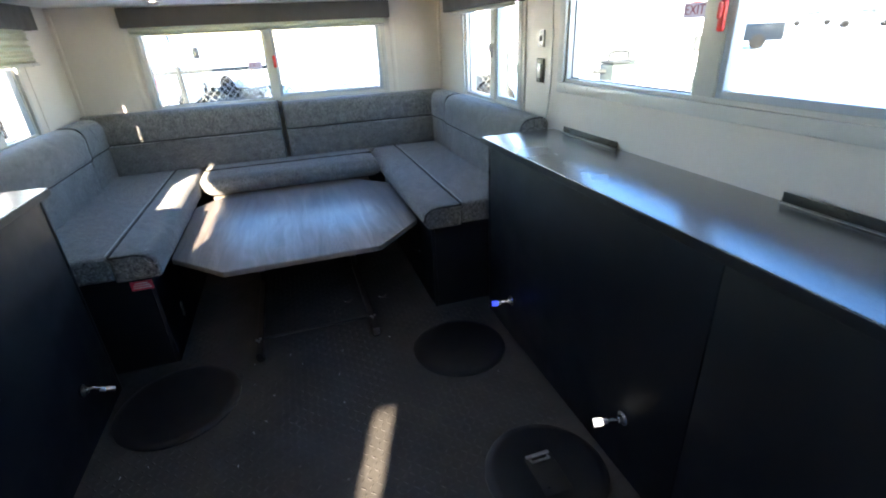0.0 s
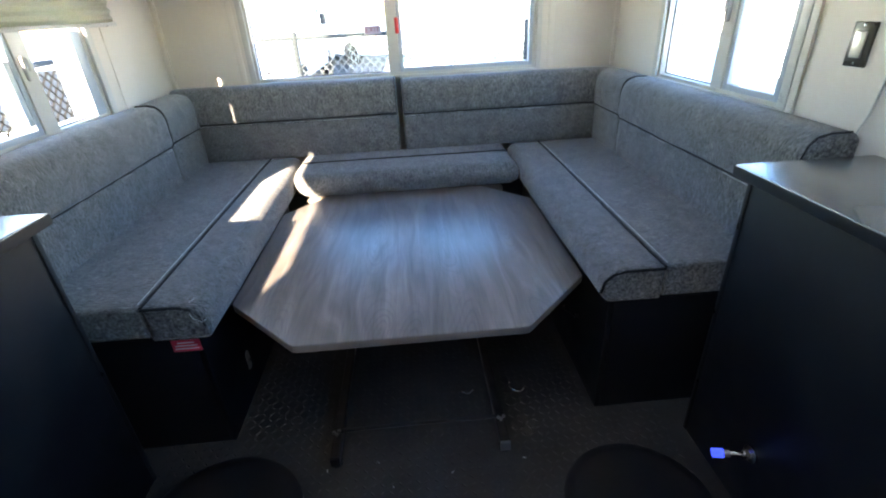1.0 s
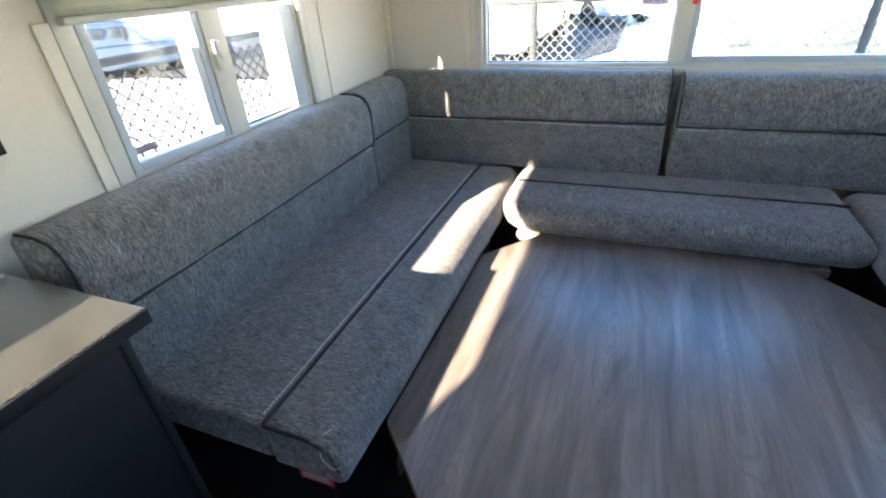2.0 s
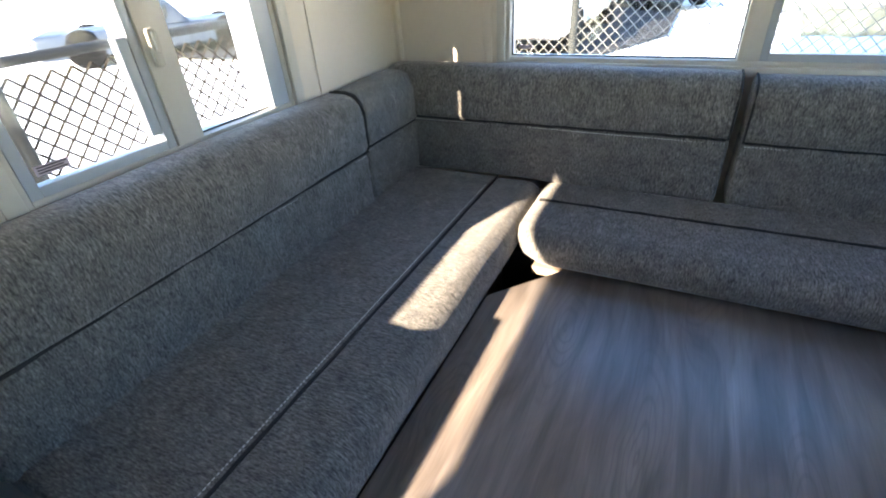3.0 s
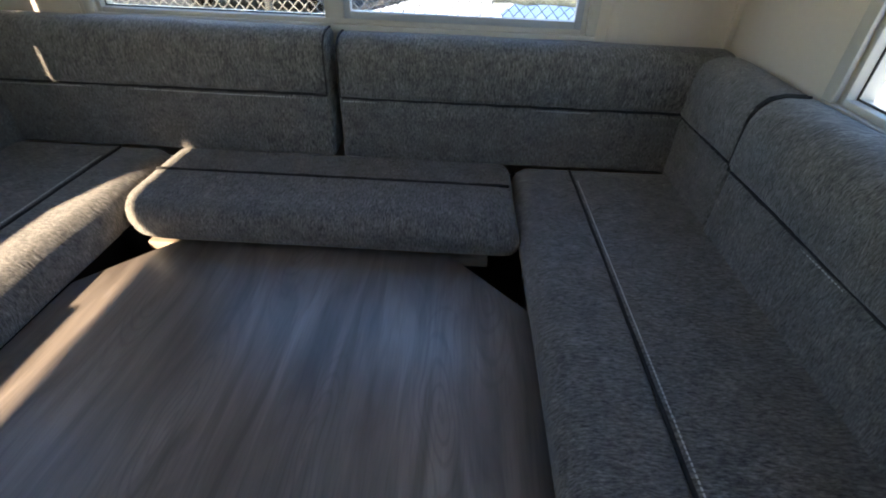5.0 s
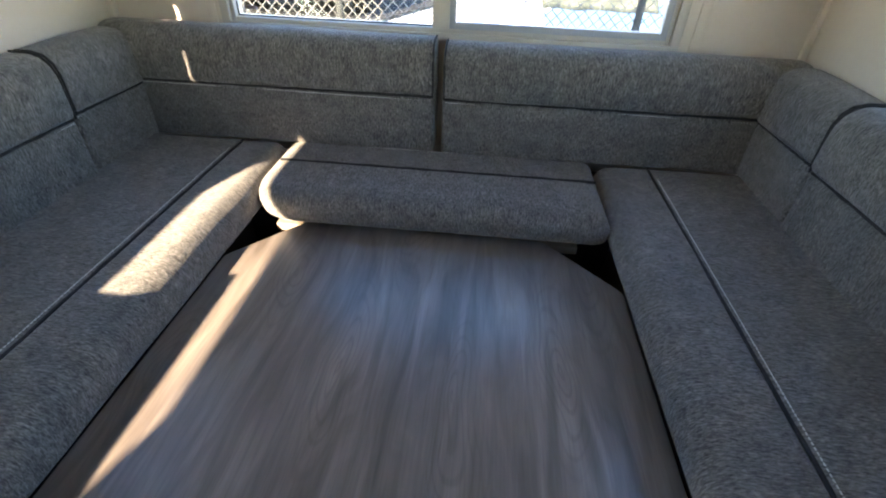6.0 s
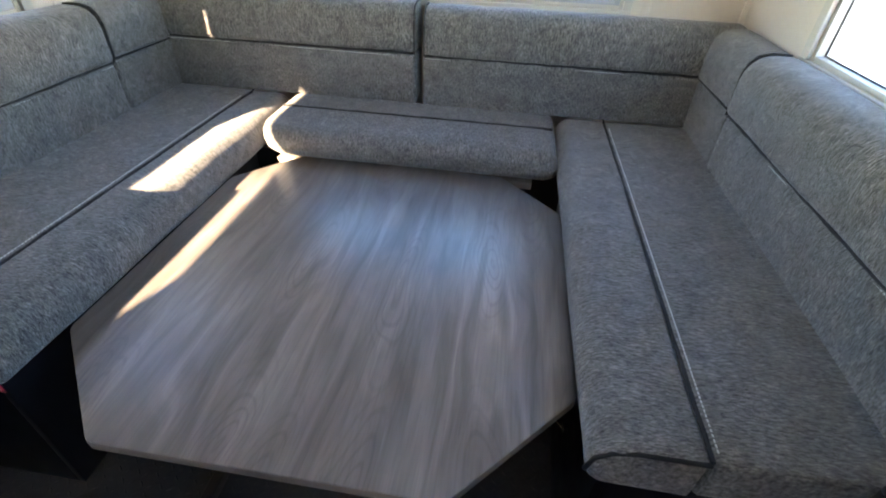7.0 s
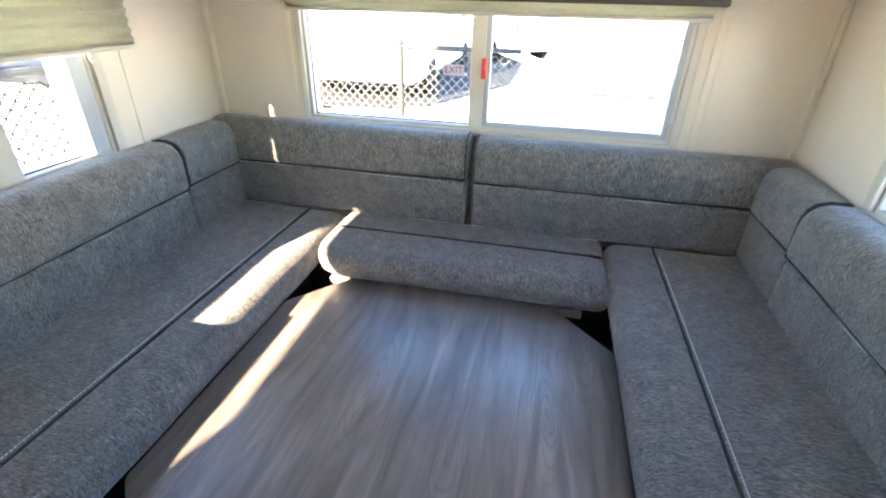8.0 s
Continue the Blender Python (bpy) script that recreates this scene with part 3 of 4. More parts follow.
def back_cushion(name, axis, ends, face, depth_to, label, flip, top=0.905, seam=0.705, free=(), rgroup="back cushions"):
    """A back cushion: flat lower panel, padded head roll above it, piping between. face: its front, on the axis across it."""
    th = empty(name, label, "cushion", rgroup)
    lo_c, hi_c = min(face, depth_to), max(face, depth_to)
    front_low = face < depth_to
    mat = FABRIC_BACK if axis == "x" else FABRIC_SIDE
    d = 0.012 if front_low else -0.012
    lean = 0.015 if front_low else -0.015

    def sec(a0, b0, a1, b1, fr_b, fr_t, bk_t, cuts, puff, seed):
        r = (fr_b, 0.005, bk_t, fr_t) if front_low else (0.005, fr_b, fr_t, bk_t)
        return slab(axis, ends, (min(a0, a1), b0), (max(a0, a1), b1), r, 0.014, cuts, None, puff, 0.003, seed)

    part("lower_panel", sec(face, SEAT - 0.005, depth_to, seam, 0.006, 0.022, 0.005, 36, 0.003, ends[0] * 5), mat, th, "flat lower panel of grey tweed")
    part("head_roll", sec(face - d * 0.6, seam, depth_to, top, 0.022, 0.07, 0.03, 36, 0.004, ends[1] * 3), mat, th, "padded head roll of grey tweed")
    fx = face + (0.004 if front_low else -0.004)
    pts = [(ends[0] + 0.01 + (ends[1] - ends[0] - 0.02) * k / 24, fx, seam + 0.0015 * math.sin(k * 2.3)) for k in range(25)]
    pts = [(p[0], p[1], p[2]) if axis == "x" else (p[1], p[0], p[2]) for p in pts]
    part("piping", tube(pts, 0.0048), PIPING_SHADE, th, "piping along the seam, coloured dark for the seam's shadow")
    stitched([(p[0], p[1], p[2] - 0.011) if axis == "y" else (p[0], p[1] - 0.001, p[2] - 0.011) for p in pts[::6]], th)
    for e in free:
        e_in = e + (0.006 if e == ends[0] else -0.006)
        fy = face - d * 0.6
        s = 1 if front_low else -1
        arc = [(fy + s * 0.004, seam), (fy + s * 0.002, top - 0.06), (fy + s * 0.010, top - 0.028), (fy + s * 0.028, top - 0.008), (fy + s * 0.06, top + 0.001), (depth_to - s * 0.03, top + 0.001)]
        pts = [((e_in, a, b) if axis == "x" else (a, e_in, b)) for a, b in arc]
        part("piping", tube(pts, 0.0032), PIPING_SHADE, th, "piping round the end, coloured dark for the seam's shadow")
    return th


for side in (1, -1):
    back_cushion("back_cushion", "y", (1.985, 3.088), side * 1.028, side * XW, "long grey tweed bench backrest with a padded head roll", side, 0.888, 0.708, (1.985, 3.088))
    back_cushion("corner_cushion", "y", (3.094, 3.435), side * 1.036, side * XW, "short grey tweed corner backrest beside the long one", side, 0.886, 0.714, (3.094,))
back_cushion("back_cushion", "x", (-1.155, -0.015), 3.418, YB - 0.01, "grey tweed backrest below the window, padded head roll", 1, 0.897, 0.727, (-0.015,))
back_cushion("back_cushion", "x", (0.011, 1.155), 3.418, YB - 0.01, "grey tweed backrest below the window, padded head roll", 1, 0.888, 0.722, (0.011,))


def middle_seat():
    th = empty("seat_cushion", "short grey tweed seat cushion with a rounded end, below the window", "cushion", "seat cushions")

    def plan(d):
        pts = [(0.553 - d, 3.412), (0.553 - d, 3.047 + d)]
        pts += [(0.538 - d, 3.032 + d)]
        r = 0.13
        for k in range(9):
            a = radians(270 - 90 * k / 8)
            pts.append((-0.545 + r + (r - d) * math.cos(a), 3.030 + r + (r - d) * math.sin(a)))
        pts.append((-0.545 + d, 3.412))
        return pts

    def loft(profile, cut_y, keep_front):
        bm = bmesh.new()
        rows = [[bm.verts.new((x, y, z + 0.002 * noise.noise((x * 5, y * 5, 2)))) for x, y in plan(d)] for d, z in profile]
        n = len(rows[0])
        for a, b in zip(rows, rows[1:]):
            for k in range(n):
                bm.faces.new((a[k], a[(k + 1) % n], b[(k + 1) % n], b[k]))
        bm.faces.new(rows[0])
        bm.faces.new(rows[-1])
        bmesh.ops.bisect_plane(bm, geom=bm.verts[:] + bm.edges[:] + bm.faces[:], plane_co=(0, cut_y, 0), plane_no=(0, 1, 0), clear_outer=keep_front, clear_inner=not keep_front)
        bmesh.ops.holes_fill(bm, edges=[e for e in bm.edges if e.is_boundary])
        return bm

    r = 0.052
    front = [(r, 0.425), (r * 0.5, 0.432), (r * 0.13, 0.450), (0.0, 0.477), (r * 0.05, 0.500), (r * 0.25, 0.520), (r * 0.6, 0.532), (r, 0.536), (r + 0.05, 0.538)]
    part("front_roll", loft(front, 3.262, True), FABRIC_BACK, th, "rolled front of grey tweed")
    part("seat_panel", loft(front[:-2] + [(r * 0.9, 0.534), (r + 0.05, 0.535)], 3.265, False), FABRIC_BACK, th, "flat seat panel of grey tweed")
    part("piping", tube([(-0.512 + 1.045 * k / 24, 3.260, 0.5385 + 0.001 * math.sin(k * 2.0)) for k in range(25)], 0.0052), PIPING_SHADE, th, "piping along the seam, coloured dark for the seam's shadow")
    base = empty("dinette_bench", "black laminate bench box under the middle cushion", "bench", "dinette benches")
    part("front_panel", box((-0.588, 3.12, 0.0), (0.588, 3.138, 0.412), 0.002), BLACK, base)
    part("top_board", box((-0.588, 3.11, 0.412), (0.588, YB, 0.424), 0.002), BLACK, base)
    part("support_ledge", box((-0.475, 3.066, 0.385), (0.475, 3.12, 0.412), 0.003), PALE_WOOD, base, "pale bare plywood ledge")


middle_seat()


def table():
    th = empty("dinette_table", "grey-brown oak laminate table with clipped corners, lowered between the benches", "table")
    raw = [(-0.540, 2.157), (-0.310, 1.925), (0.330, 1.925), (0.560, 2.165), (0.562, 2.848), (0.366, 3.055), (-0.360, 3.072), (-0.540, 2.862)]
    outline = []
    for k, p in enumerate(raw):
        a, b = Vector(raw[k - 1]), Vector(raw[(k + 1) % 8])
        p = Vector(p)
        ra, rb = p + (a - p).normalized() * 0.012, p + (b - p).normalized() * 0.012
        outline += [tuple(ra), tuple(p.lerp((ra + rb) / 2, 0.45)), tuple(rb)]
    part("tabletop", prism(outline, 0.408, 0.430, 0.002), WOOD, th)
    c = Vector((0.013, 2.5))
    bands = [tuple(c + (Vector(p) - c) * 1.0012) for p in outline]
    part("edge_band", prism(bands, 0.406, 0.4265, 0.001), PLY_EDGE, th, "brown edge band")
    for x in (-0.25, 0.26):
        leg = part("leg", tube([(x, 2.60, 0.405), (x, 2.60, 0.045)], 0.016), LID, th, "black steel leg")
        part("foot_bar", box((x - 0.014, 1.88, 0.012), (x + 0.014, 2.62, 0.045), 0.004), FOOT_BROWN, leg, "dark brown painted foot bar")
        part("foot", lathe([(0.0, 0.0), (0.018, 0.001), (0.018, 0.014), (0.010, 0.016)], (x, 1.895, 0.0), "z", 12), LID, leg, "black rubber foot")
        part("end_cap", box((x - 0.015, 1.872, 0.011), (x + 0.015, 1.882, 0.046), 0.003), STEEL if x > 0 else LID, leg, "grey end cap" if x > 0 else "black end cap")
        for k, (dx, dz) in enumerate(((-0.008, 0.0), (0.008, 0.004), (0.0, -0.008))):
            part("bolt", lathe([(0.0, -0.006), (0.005, -0.006), (0.006, 0.0), (0.0, 0.001)], (x + dx, 1.955, 0.066 + dz), "y", 8), STEEL, leg)
        part("cleat", box((x - 0.02, 2.2, 0.388), (x + 0.02, 2.75, 0.406), 0.003), BLACK, th)
    part("stretcher", tube([(-0.25, 1.962, 0.062), (0.0, 1.960, 0.066), (0.26, 1.962, 0.062)], 0.006), BLACK_STEEL, th, "thin black stretcher")
    for x, z in ((0.16, 0.15), (0.32, 0.14)):
        part("clip", tube([(x - 0.018, 1.985, z + 0.006), (x - 0.006, 1.98, z), (x + 0.008, 1.98, z + 0.001), (x + 0.018, 1.985, z + 0.009)], 0.0022), CHROME, th, "small chrome wire clip")


table()


# ---- counters ----
def counter(side, edge):
    th = empty("counter_cabinet", "black laminate cabinet along the wall", "cabinet", "counters")
    x_in, y_end = edge + 0.022, 1.905
    for y0, y1 in ((0.70, y_end), (-0.50, 0.698), (YF + 0.3, -0.502)):
        part("front_panel", mirror(box((x_in, y0, 0.0), (x_in + 0.016, y1, 0.818), 0.0025), side), BLACK, th)
    part("end_panel", mirror(box((x_in + 0.016, y_end - 0.016, 0.0), (XW, y_end, 0.818), 0.002), side), BLACK, th)
    part("corner_trim", mirror(box((x_in - 0.003, y_end - 0.012, 0.0), (x_in + 0.012, y_end + 0.003, 0.817), 0.003), side), BLACK_STEEL, th)
    top = empty("countertop", "black pebbled laminate countertop on the cabinet", "countertop", "counters")
    part("top_board", mirror(box((edge + 0.002, YF + 0.3, 0.818), (XW - 0.002, 1.940, 0.845), 0.003), side), COUNTER, top)
    part("edge_band", mirror(box((edge, YF + 0.3, 0.8185), (edge + 0.004, 1.940, 0.8425), 0.001), side), BLACK, top, "black edge band")
    part("edge_band", mirror(box((edge + 0.004, 1.938, 0.8185), (XW - 0.002, 1.942, 0.8425), 0.001), side), BLACK, top, "black edge band")


counter(1, 0.812)
counter(-1, 0.768)


def angle_bracket(y0, y1):
    th = empty("angle_bracket", "short black steel angle strip screwed behind the countertop", "bracket", "brackets")
    part("upright_flange", box((1.148, y0, 0.846), (1.152, y1, 0.872), 0.001), BLACK_STEEL, th)
    part("flat_flange", box((1.138, y0, 0.846), (1.148, y1, 0.849), 0.001), STEEL, th)
    for k in range(4):
        y = y0 + (y1 - y0) * (k + 0.5) / 4
        part("screw", lathe([(0.0, -0.002), (0.0045, -0.002), (0.005, 0.0)], (1.148, y, 0.861), "x", 10), BLACK_STEEL, th)


angle_bracket(1.475, 1.835)
angle_bracket(0.46, 0.843)


# ---- floor hatches ----
def hole_lid(x, y, r, handle=False):
    th = empty("hole_lid", "round black plastic floor hole lid with a raised rim", "floor lid", "hole lids")
    part("rim", lathe([(r - 0.05, 0.0), (r, 0.0), (r, 0.006), (r - 0.008, 0.013), (r - 0.03, 0.014), (r - 0.05, 0.012)], (x, y, 0.0), "z", 56), LID, th)
    part("cover", lathe([(0.0, 0.004), (r - 0.051, 0.004), (r - 0.051, 0.011), (r - 0.07, 0.012), (r * 0.5, 0.010), (0.0, 0.010)], (x, y, 0.0), "z", 56), LID, th)
    if handle:
        part("handle_recess", box((x - 0.045, y - 0.085, 0.0095), (x + 0.045, y + 0.06, 0.0125), 0.002), BLACK_STEEL, th)
        part("handle", tube([(x - 0.03, y + 0.045, 0.013), (x - 0.03, y + 0.03, 0.02), (x + 0.03, y + 0.03, 0.02), (x + 0.03, y + 0.045, 0.013)], 0.004), STEEL, th)
        part("hinge_bar", box((x - 0.04, y + 0.05, 0.012), (x + 0.04, y + 0.062, 0.018), 0.002), STEEL, th)


hole_lid(0.585, 1.665, 0.20)
hole_lid(0.620, 0.965, 0.19, True)
hole_lid(-0.545, 1.72, 0.225)


# ---- fittings ----
def hole_light(side, y, z, led, tail):
    """A small lamp on a swivelling chrome arm, screwed to the cabinet's face."""
    th = empty("swivel_light", "small lit lamp on a chrome swivel arm on the cabinet" if led else "small chrome swivel lamp on the cabinet", "lamp", "swivel lamps")
    x = 0.834 if side > 0 else 0.790
    part("mount", mirror(lathe([(0.0, 0.0), (0.022, 0.0), (0.022, -0.006), (0.012, -0.010), (0.010, -0.020), (0.0, -0.021)], (x, y, z), "x", 20), side), CHROME, th)
    part("arm", mirror(tube([(x - 0.016, y, z), (x - 0.032, y + 0.004, z + 0.002), (x - 0.050, y + 0.012, z - tail * 0.4)], 0.0055), side), CHROME, th)
    part("collar", mirror(tube([(x - 0.048, y + 0.011, z - tail * 0.4), (x - 0.062, y + 0.016, z - tail * 0.7)], 0.0085, None, 12), side), STEEL, th)
    part("lens", mirror(tube([(x - 0.061, y + 0.016, z - tail * 0.7), (x - 0.085, y + 0.024, z - tail)], 0.0115, None, 14), side), led or CHROME, th, "glowing lens" if led else "clear lens")


hole_light(1, 1.655, 0.185, BLUE_LED, 0.012)
hole_light(1, 0.905, 0.205, WHITE_LED, 0.012)
hole_light(-1, 1.655, 0.20, None, 0.035)


def bench_latch():
    th = empty("bench_latch", "small chrome hook latch on the black bench side", "latch")
    part("mount", lathe([(0.0, 0.0), (0.012, 0.0), (0.012, -0.012), (0.0, -0.013)], (0.587, 2.235, 0.222), "x", 14), CHROME, th)
    part("hook", tube([(0.575, 2.235, 0.222), (0.560, 2.25, 0.226), (0.545, 2.262, 0.232), (0.540, 2.262, 0.245), (0.548, 2.258, 0.250)], 0.0035), CHROME, th)


bench_latch()


def bench_eye():
    th = empty("bench_eye", "small oval steel eye plate on the black bench side", "plate")
    bm = slab("x", (-0.587, -0.583), (2.235, 0.10), (2.262, 0.175), 0.0125, 0.001)
    part("plate", bm, STEEL, th)
    part("bolt", lathe([(0.0, 0.004), (0.006, 0.004), (0.007, 0.0)], (-0.583, 2.248, 0.138), "x", 12), CHROME, th)


bench_eye()


def warning_label():
    th = empty("warning_label", "red warning sticker with white print on the black bench end", "label")
    part("sticker", box((-0.672, 2.0185, 0.372), (-0.592, 2.0195, 0.412), 0.0003), RED_LABEL, th)
    for k, (a, b) in enumerate(((-0.655, -0.610), (-0.662, -0.602), (-0.665, -0.598))):
        part("print_bar", box((a, 2.0178, 0.4005 - 0.010 * k), (b, 2.0184, 0.4045 - 0.010 * k), 0.0002), WHITE_INK, th)


warning_label()


def wall_plate(name, label, to, u, z, plate, rocker, rocker_mat, cat, screws=True):
    th = empty(name, label, cat)
    part("plate", lbox(to, u, (-0.008, 0.0), z, 0.003), plate, th)
    uc, zc = (u[0] + u[1]) / 2, (z[0] + z[1]) / 2
    part("rocker", lbox(to, (uc - rocker[0], uc + rocker[0]), (-0.013, -0.008), (zc - rocker[1], zc + rocker[1]), 0.002), rocker_mat, th)
    for dz in (z[0] + 0.008, z[1] - 0.008) if screws else ():
        part("screw", lbox(to, (uc - 0.003, uc + 0.003), (-0.010, -0.008), (dz - 0.003, dz + 0.003), 0.001), CHROME, th)
    return th


wall_plate("light_switch", "small dull metal switch plate on the cream wall", to_right, (2.050, 2.098), (1.178, 1.248), STEEL, (0.007, 0.012), BLACK_PLASTIC, "switch")
wall_plate("control_panel", "small glossy black control panel on the cream wall", to_right, (2.046, 2.108), (1.030, 1.132), BLACK_PLASTIC, (0.016, 0.030), STEEL, "control")
ctl = wall_plate("thermostat", "black wall thermostat with a small teal display", to_left, (1.992, 2.056), (1.015, 1.130), BLACK_PLASTIC, (0.028, 0.050), BLACK_PLASTIC, "thermostat", False)
part("display", lbox(to_left, (2.006, 2.030), (-0.0145, -0.013), (1.108, 1.116), 0.0003), GREEN_LIT, ctl, "small teal display")
wall_plate("wall_socket", "black wall socket plate on the cream wall", to_left, (1.975, 2.052), (1.152, 1.262), BLACK_PLASTIC, (0.015, 0.024), BLACK_PLASTIC, "socket", False)


def cable(pts, r, label):
    th = tagged(finish("cable", tube(pts, r, None, 6), FRAME), label, "cable")
    return th


cable([(1.158, 1.985, 1.40), (1.158, 1.975, 1.25), (1.157, 1.972, 1.05), (1.156, 1.985, 0.93), (1.15, 2.0, 0.872)], 0.0035, "thin white cable down the wall beside the window")
cable([(-1.158, 1.93, 0.95), (-1.15, 1.90, 0.91), (-1.13, 1.895, 0.875), (-1.10, 1.91, 0.852), (-1.09, 1.93, 0.850)], 0.003, "thin white cable drooping to the countertop")


def puck(x, y):
    th = empty("ceiling_light", "round warm puck light lit in the lowered ceiling", "ceiling light", "puck lights")
    part("bezel", lathe([(0.028, 0.0), (0.042, 0.0), (0.042, -0.006), (0.036, -0.011), (0.028, -0.010)], (x, y, SOFFIT_Z), "z", 32), FRAME, th)
    part("lens", lathe([(0.0, 0.0), (0.028, 0.0), (0.028, -0.007), (0.015, -0.010), (0.0, -0.011)], (x, y, SOFFIT_Z), "z", 32), WARM_LED, th, "glowing warm lens")


puck(-0.53, 3.14)
puck(0.53, 3.14)


def loose_thread():
    pts = [(-0.575, 2.035, 0.536), (-0.585, 2.02, 0.534), (-0.59, 2.005, 0.520), (-0.575, 1.994, 0.498), (-0.553, 1.992, 0.485), (-0.541, 1.996, 0.492)]
    tagged(finish("loose_thread", tube(pts, 0.0008, None, 5), STITCH), "loose pale thread hanging off the seat cushion", "thread")


loose_thread()


def floor_lint():
    """Small pale scraps of lint scattered on the floor."""
    rnd = random.Random(4)
    bm = bmesh.new()
    for k in range(46):
        x, y, a = rnd.uniform(-0.72, 0.76), rnd.uniform(0.55, 2.0), rnd.uniform(0, 3.14)
        d = rnd.uniform(0.002, 0.006)
        tube([(x - d * math.cos(a), y - d * math.sin(a), 0.003), (x, y, 0.0042), (x + d * math.cos(a), y + d * math.sin(a), 0.003)], rnd.uniform(0.0007, 0.0014), bm, 5)
    tagged(finish("floor_lint", bm, WHITE_INK), "small pale scraps of lint scattered on the floor", "lint", kind="stuff")


floor_lint()

# ---- outdoors ----
GZ = -0.30


def ground_height(x, y):
    d = math.hypot(x, y - 1)
    return GZ + min(1.0, max(0.0, (d - 4) / 20)) * 0.06 * noise.noise((x * 0.11, y * 0.11, 0.5))


def ground():
    bm = bmesh.new()
    n, size = 60, 160.0
    steps = [math.copysign(abs(k / n) ** 2.2, k) * size for k in range(-n, n + 1)]
    grid = [[bm.verts.new((x, y + 2, ground_height(x, y + 2))) for x in steps] for y in steps]
    for a, b in zip(grid, grid[1:]):
        for k in range(2 * n):
            bm.faces.new((a[k], a[k + 1], b[k + 1], b[k]))
    tagged(finish("ground", bm, SNOW), "bright packed snow over an open yard", "ground", kind="structure")


ground()


def fence(name, p, q, posts, top, label, h, wire, rail=None):
    """Chain-link fence from p to q in plan: posts, a top rail and a woven wire mesh."""
    th = empty(name, label, "fence")
    p, q = Vector(p), Vector(q)
    way, length = (q - p).normalized(), (q - p).length
    for s in posts:
        c = p + way * s
        post = part("post", tube([(c.x, c.y, GZ - 0.1), (c.x, c.y, top)], 0.026, None, 10), GREEN_STEEL, th)
        part("post_cap", lathe([(0.0, 0.03), (0.015, 0.026), (0.029, 0.008), (0.029, -0.01), (0.026, -0.012)], (c.x, c.y, top), "z", 12), GREEN_STEEL, post)
    e = q if rail is None else p + way * rail
    part("top_rail", tube([(p.x, p.y, top - 0.03), (e.x, e.y, top - 0.03)], 0.019, None, 10), GREEN_STEEL, th)
    cell, verts, faces = 0.072, [], []
    side = Vector((-way.y, way.x))
    nz, nu = int((top - 0.05 - GZ) / (cell / 2)), int(length / cell)
    for j in range(nu):
        for k in range(nz):
            for d in (0, 1):
                u0, u1 = (0.0, 0.5) if (k + d) % 2 == 0 else (0.5, 0.0)
                u0, u1 = (j + u0 + 0.5 * d) * cell, (j + u1 + 0.5 * d) * cell
                z0, z1 = GZ + k * cell / 2, GZ + (k + 1) * cell / 2
                i = len(verts)
                off = side * (0.002 if d else -0.002)
                for u, z in ((u0, z0), (u1, z1)):
                    c = p + way * u + off
                    for a, b in ((-h, 0), (0, -h), (h, 0), (0, h)):
                        verts.append((c.x + way.x * a + side.x * b, c.y + way.y * a + side.y * b, z))
                faces += [(i + m, i + (m + 1) % 4, i + 4 + (m + 1) % 4, i + 4 + m) for m in range(4)]
    me = bpy.data.meshes.new("wire_mesh")
    me.from_pydata(verts, [], faces)
    me.materials.append(wire.m)
    ob = new("wire_mesh", me)
    ob.parent = th
    tagged(ob, "galvanised chain-link wire mesh", kind="stuff")


fence("chain_link_fence", (-2.25, 5.40), (2.6, 5.40), (0.0, 1.35, 3.38, 4.8), 1.06, "galvanised chain-link fence with grey posts in the snow", 0.0042, GALV, 2.28)
fence("chain_link_fence", (-2.25, 0.2), (-2.25, 5.36), (0.1, 2.5), 1.04, "galvanised chain-link fence with grey posts in the snow", 0.0074, DARK_WIRE)


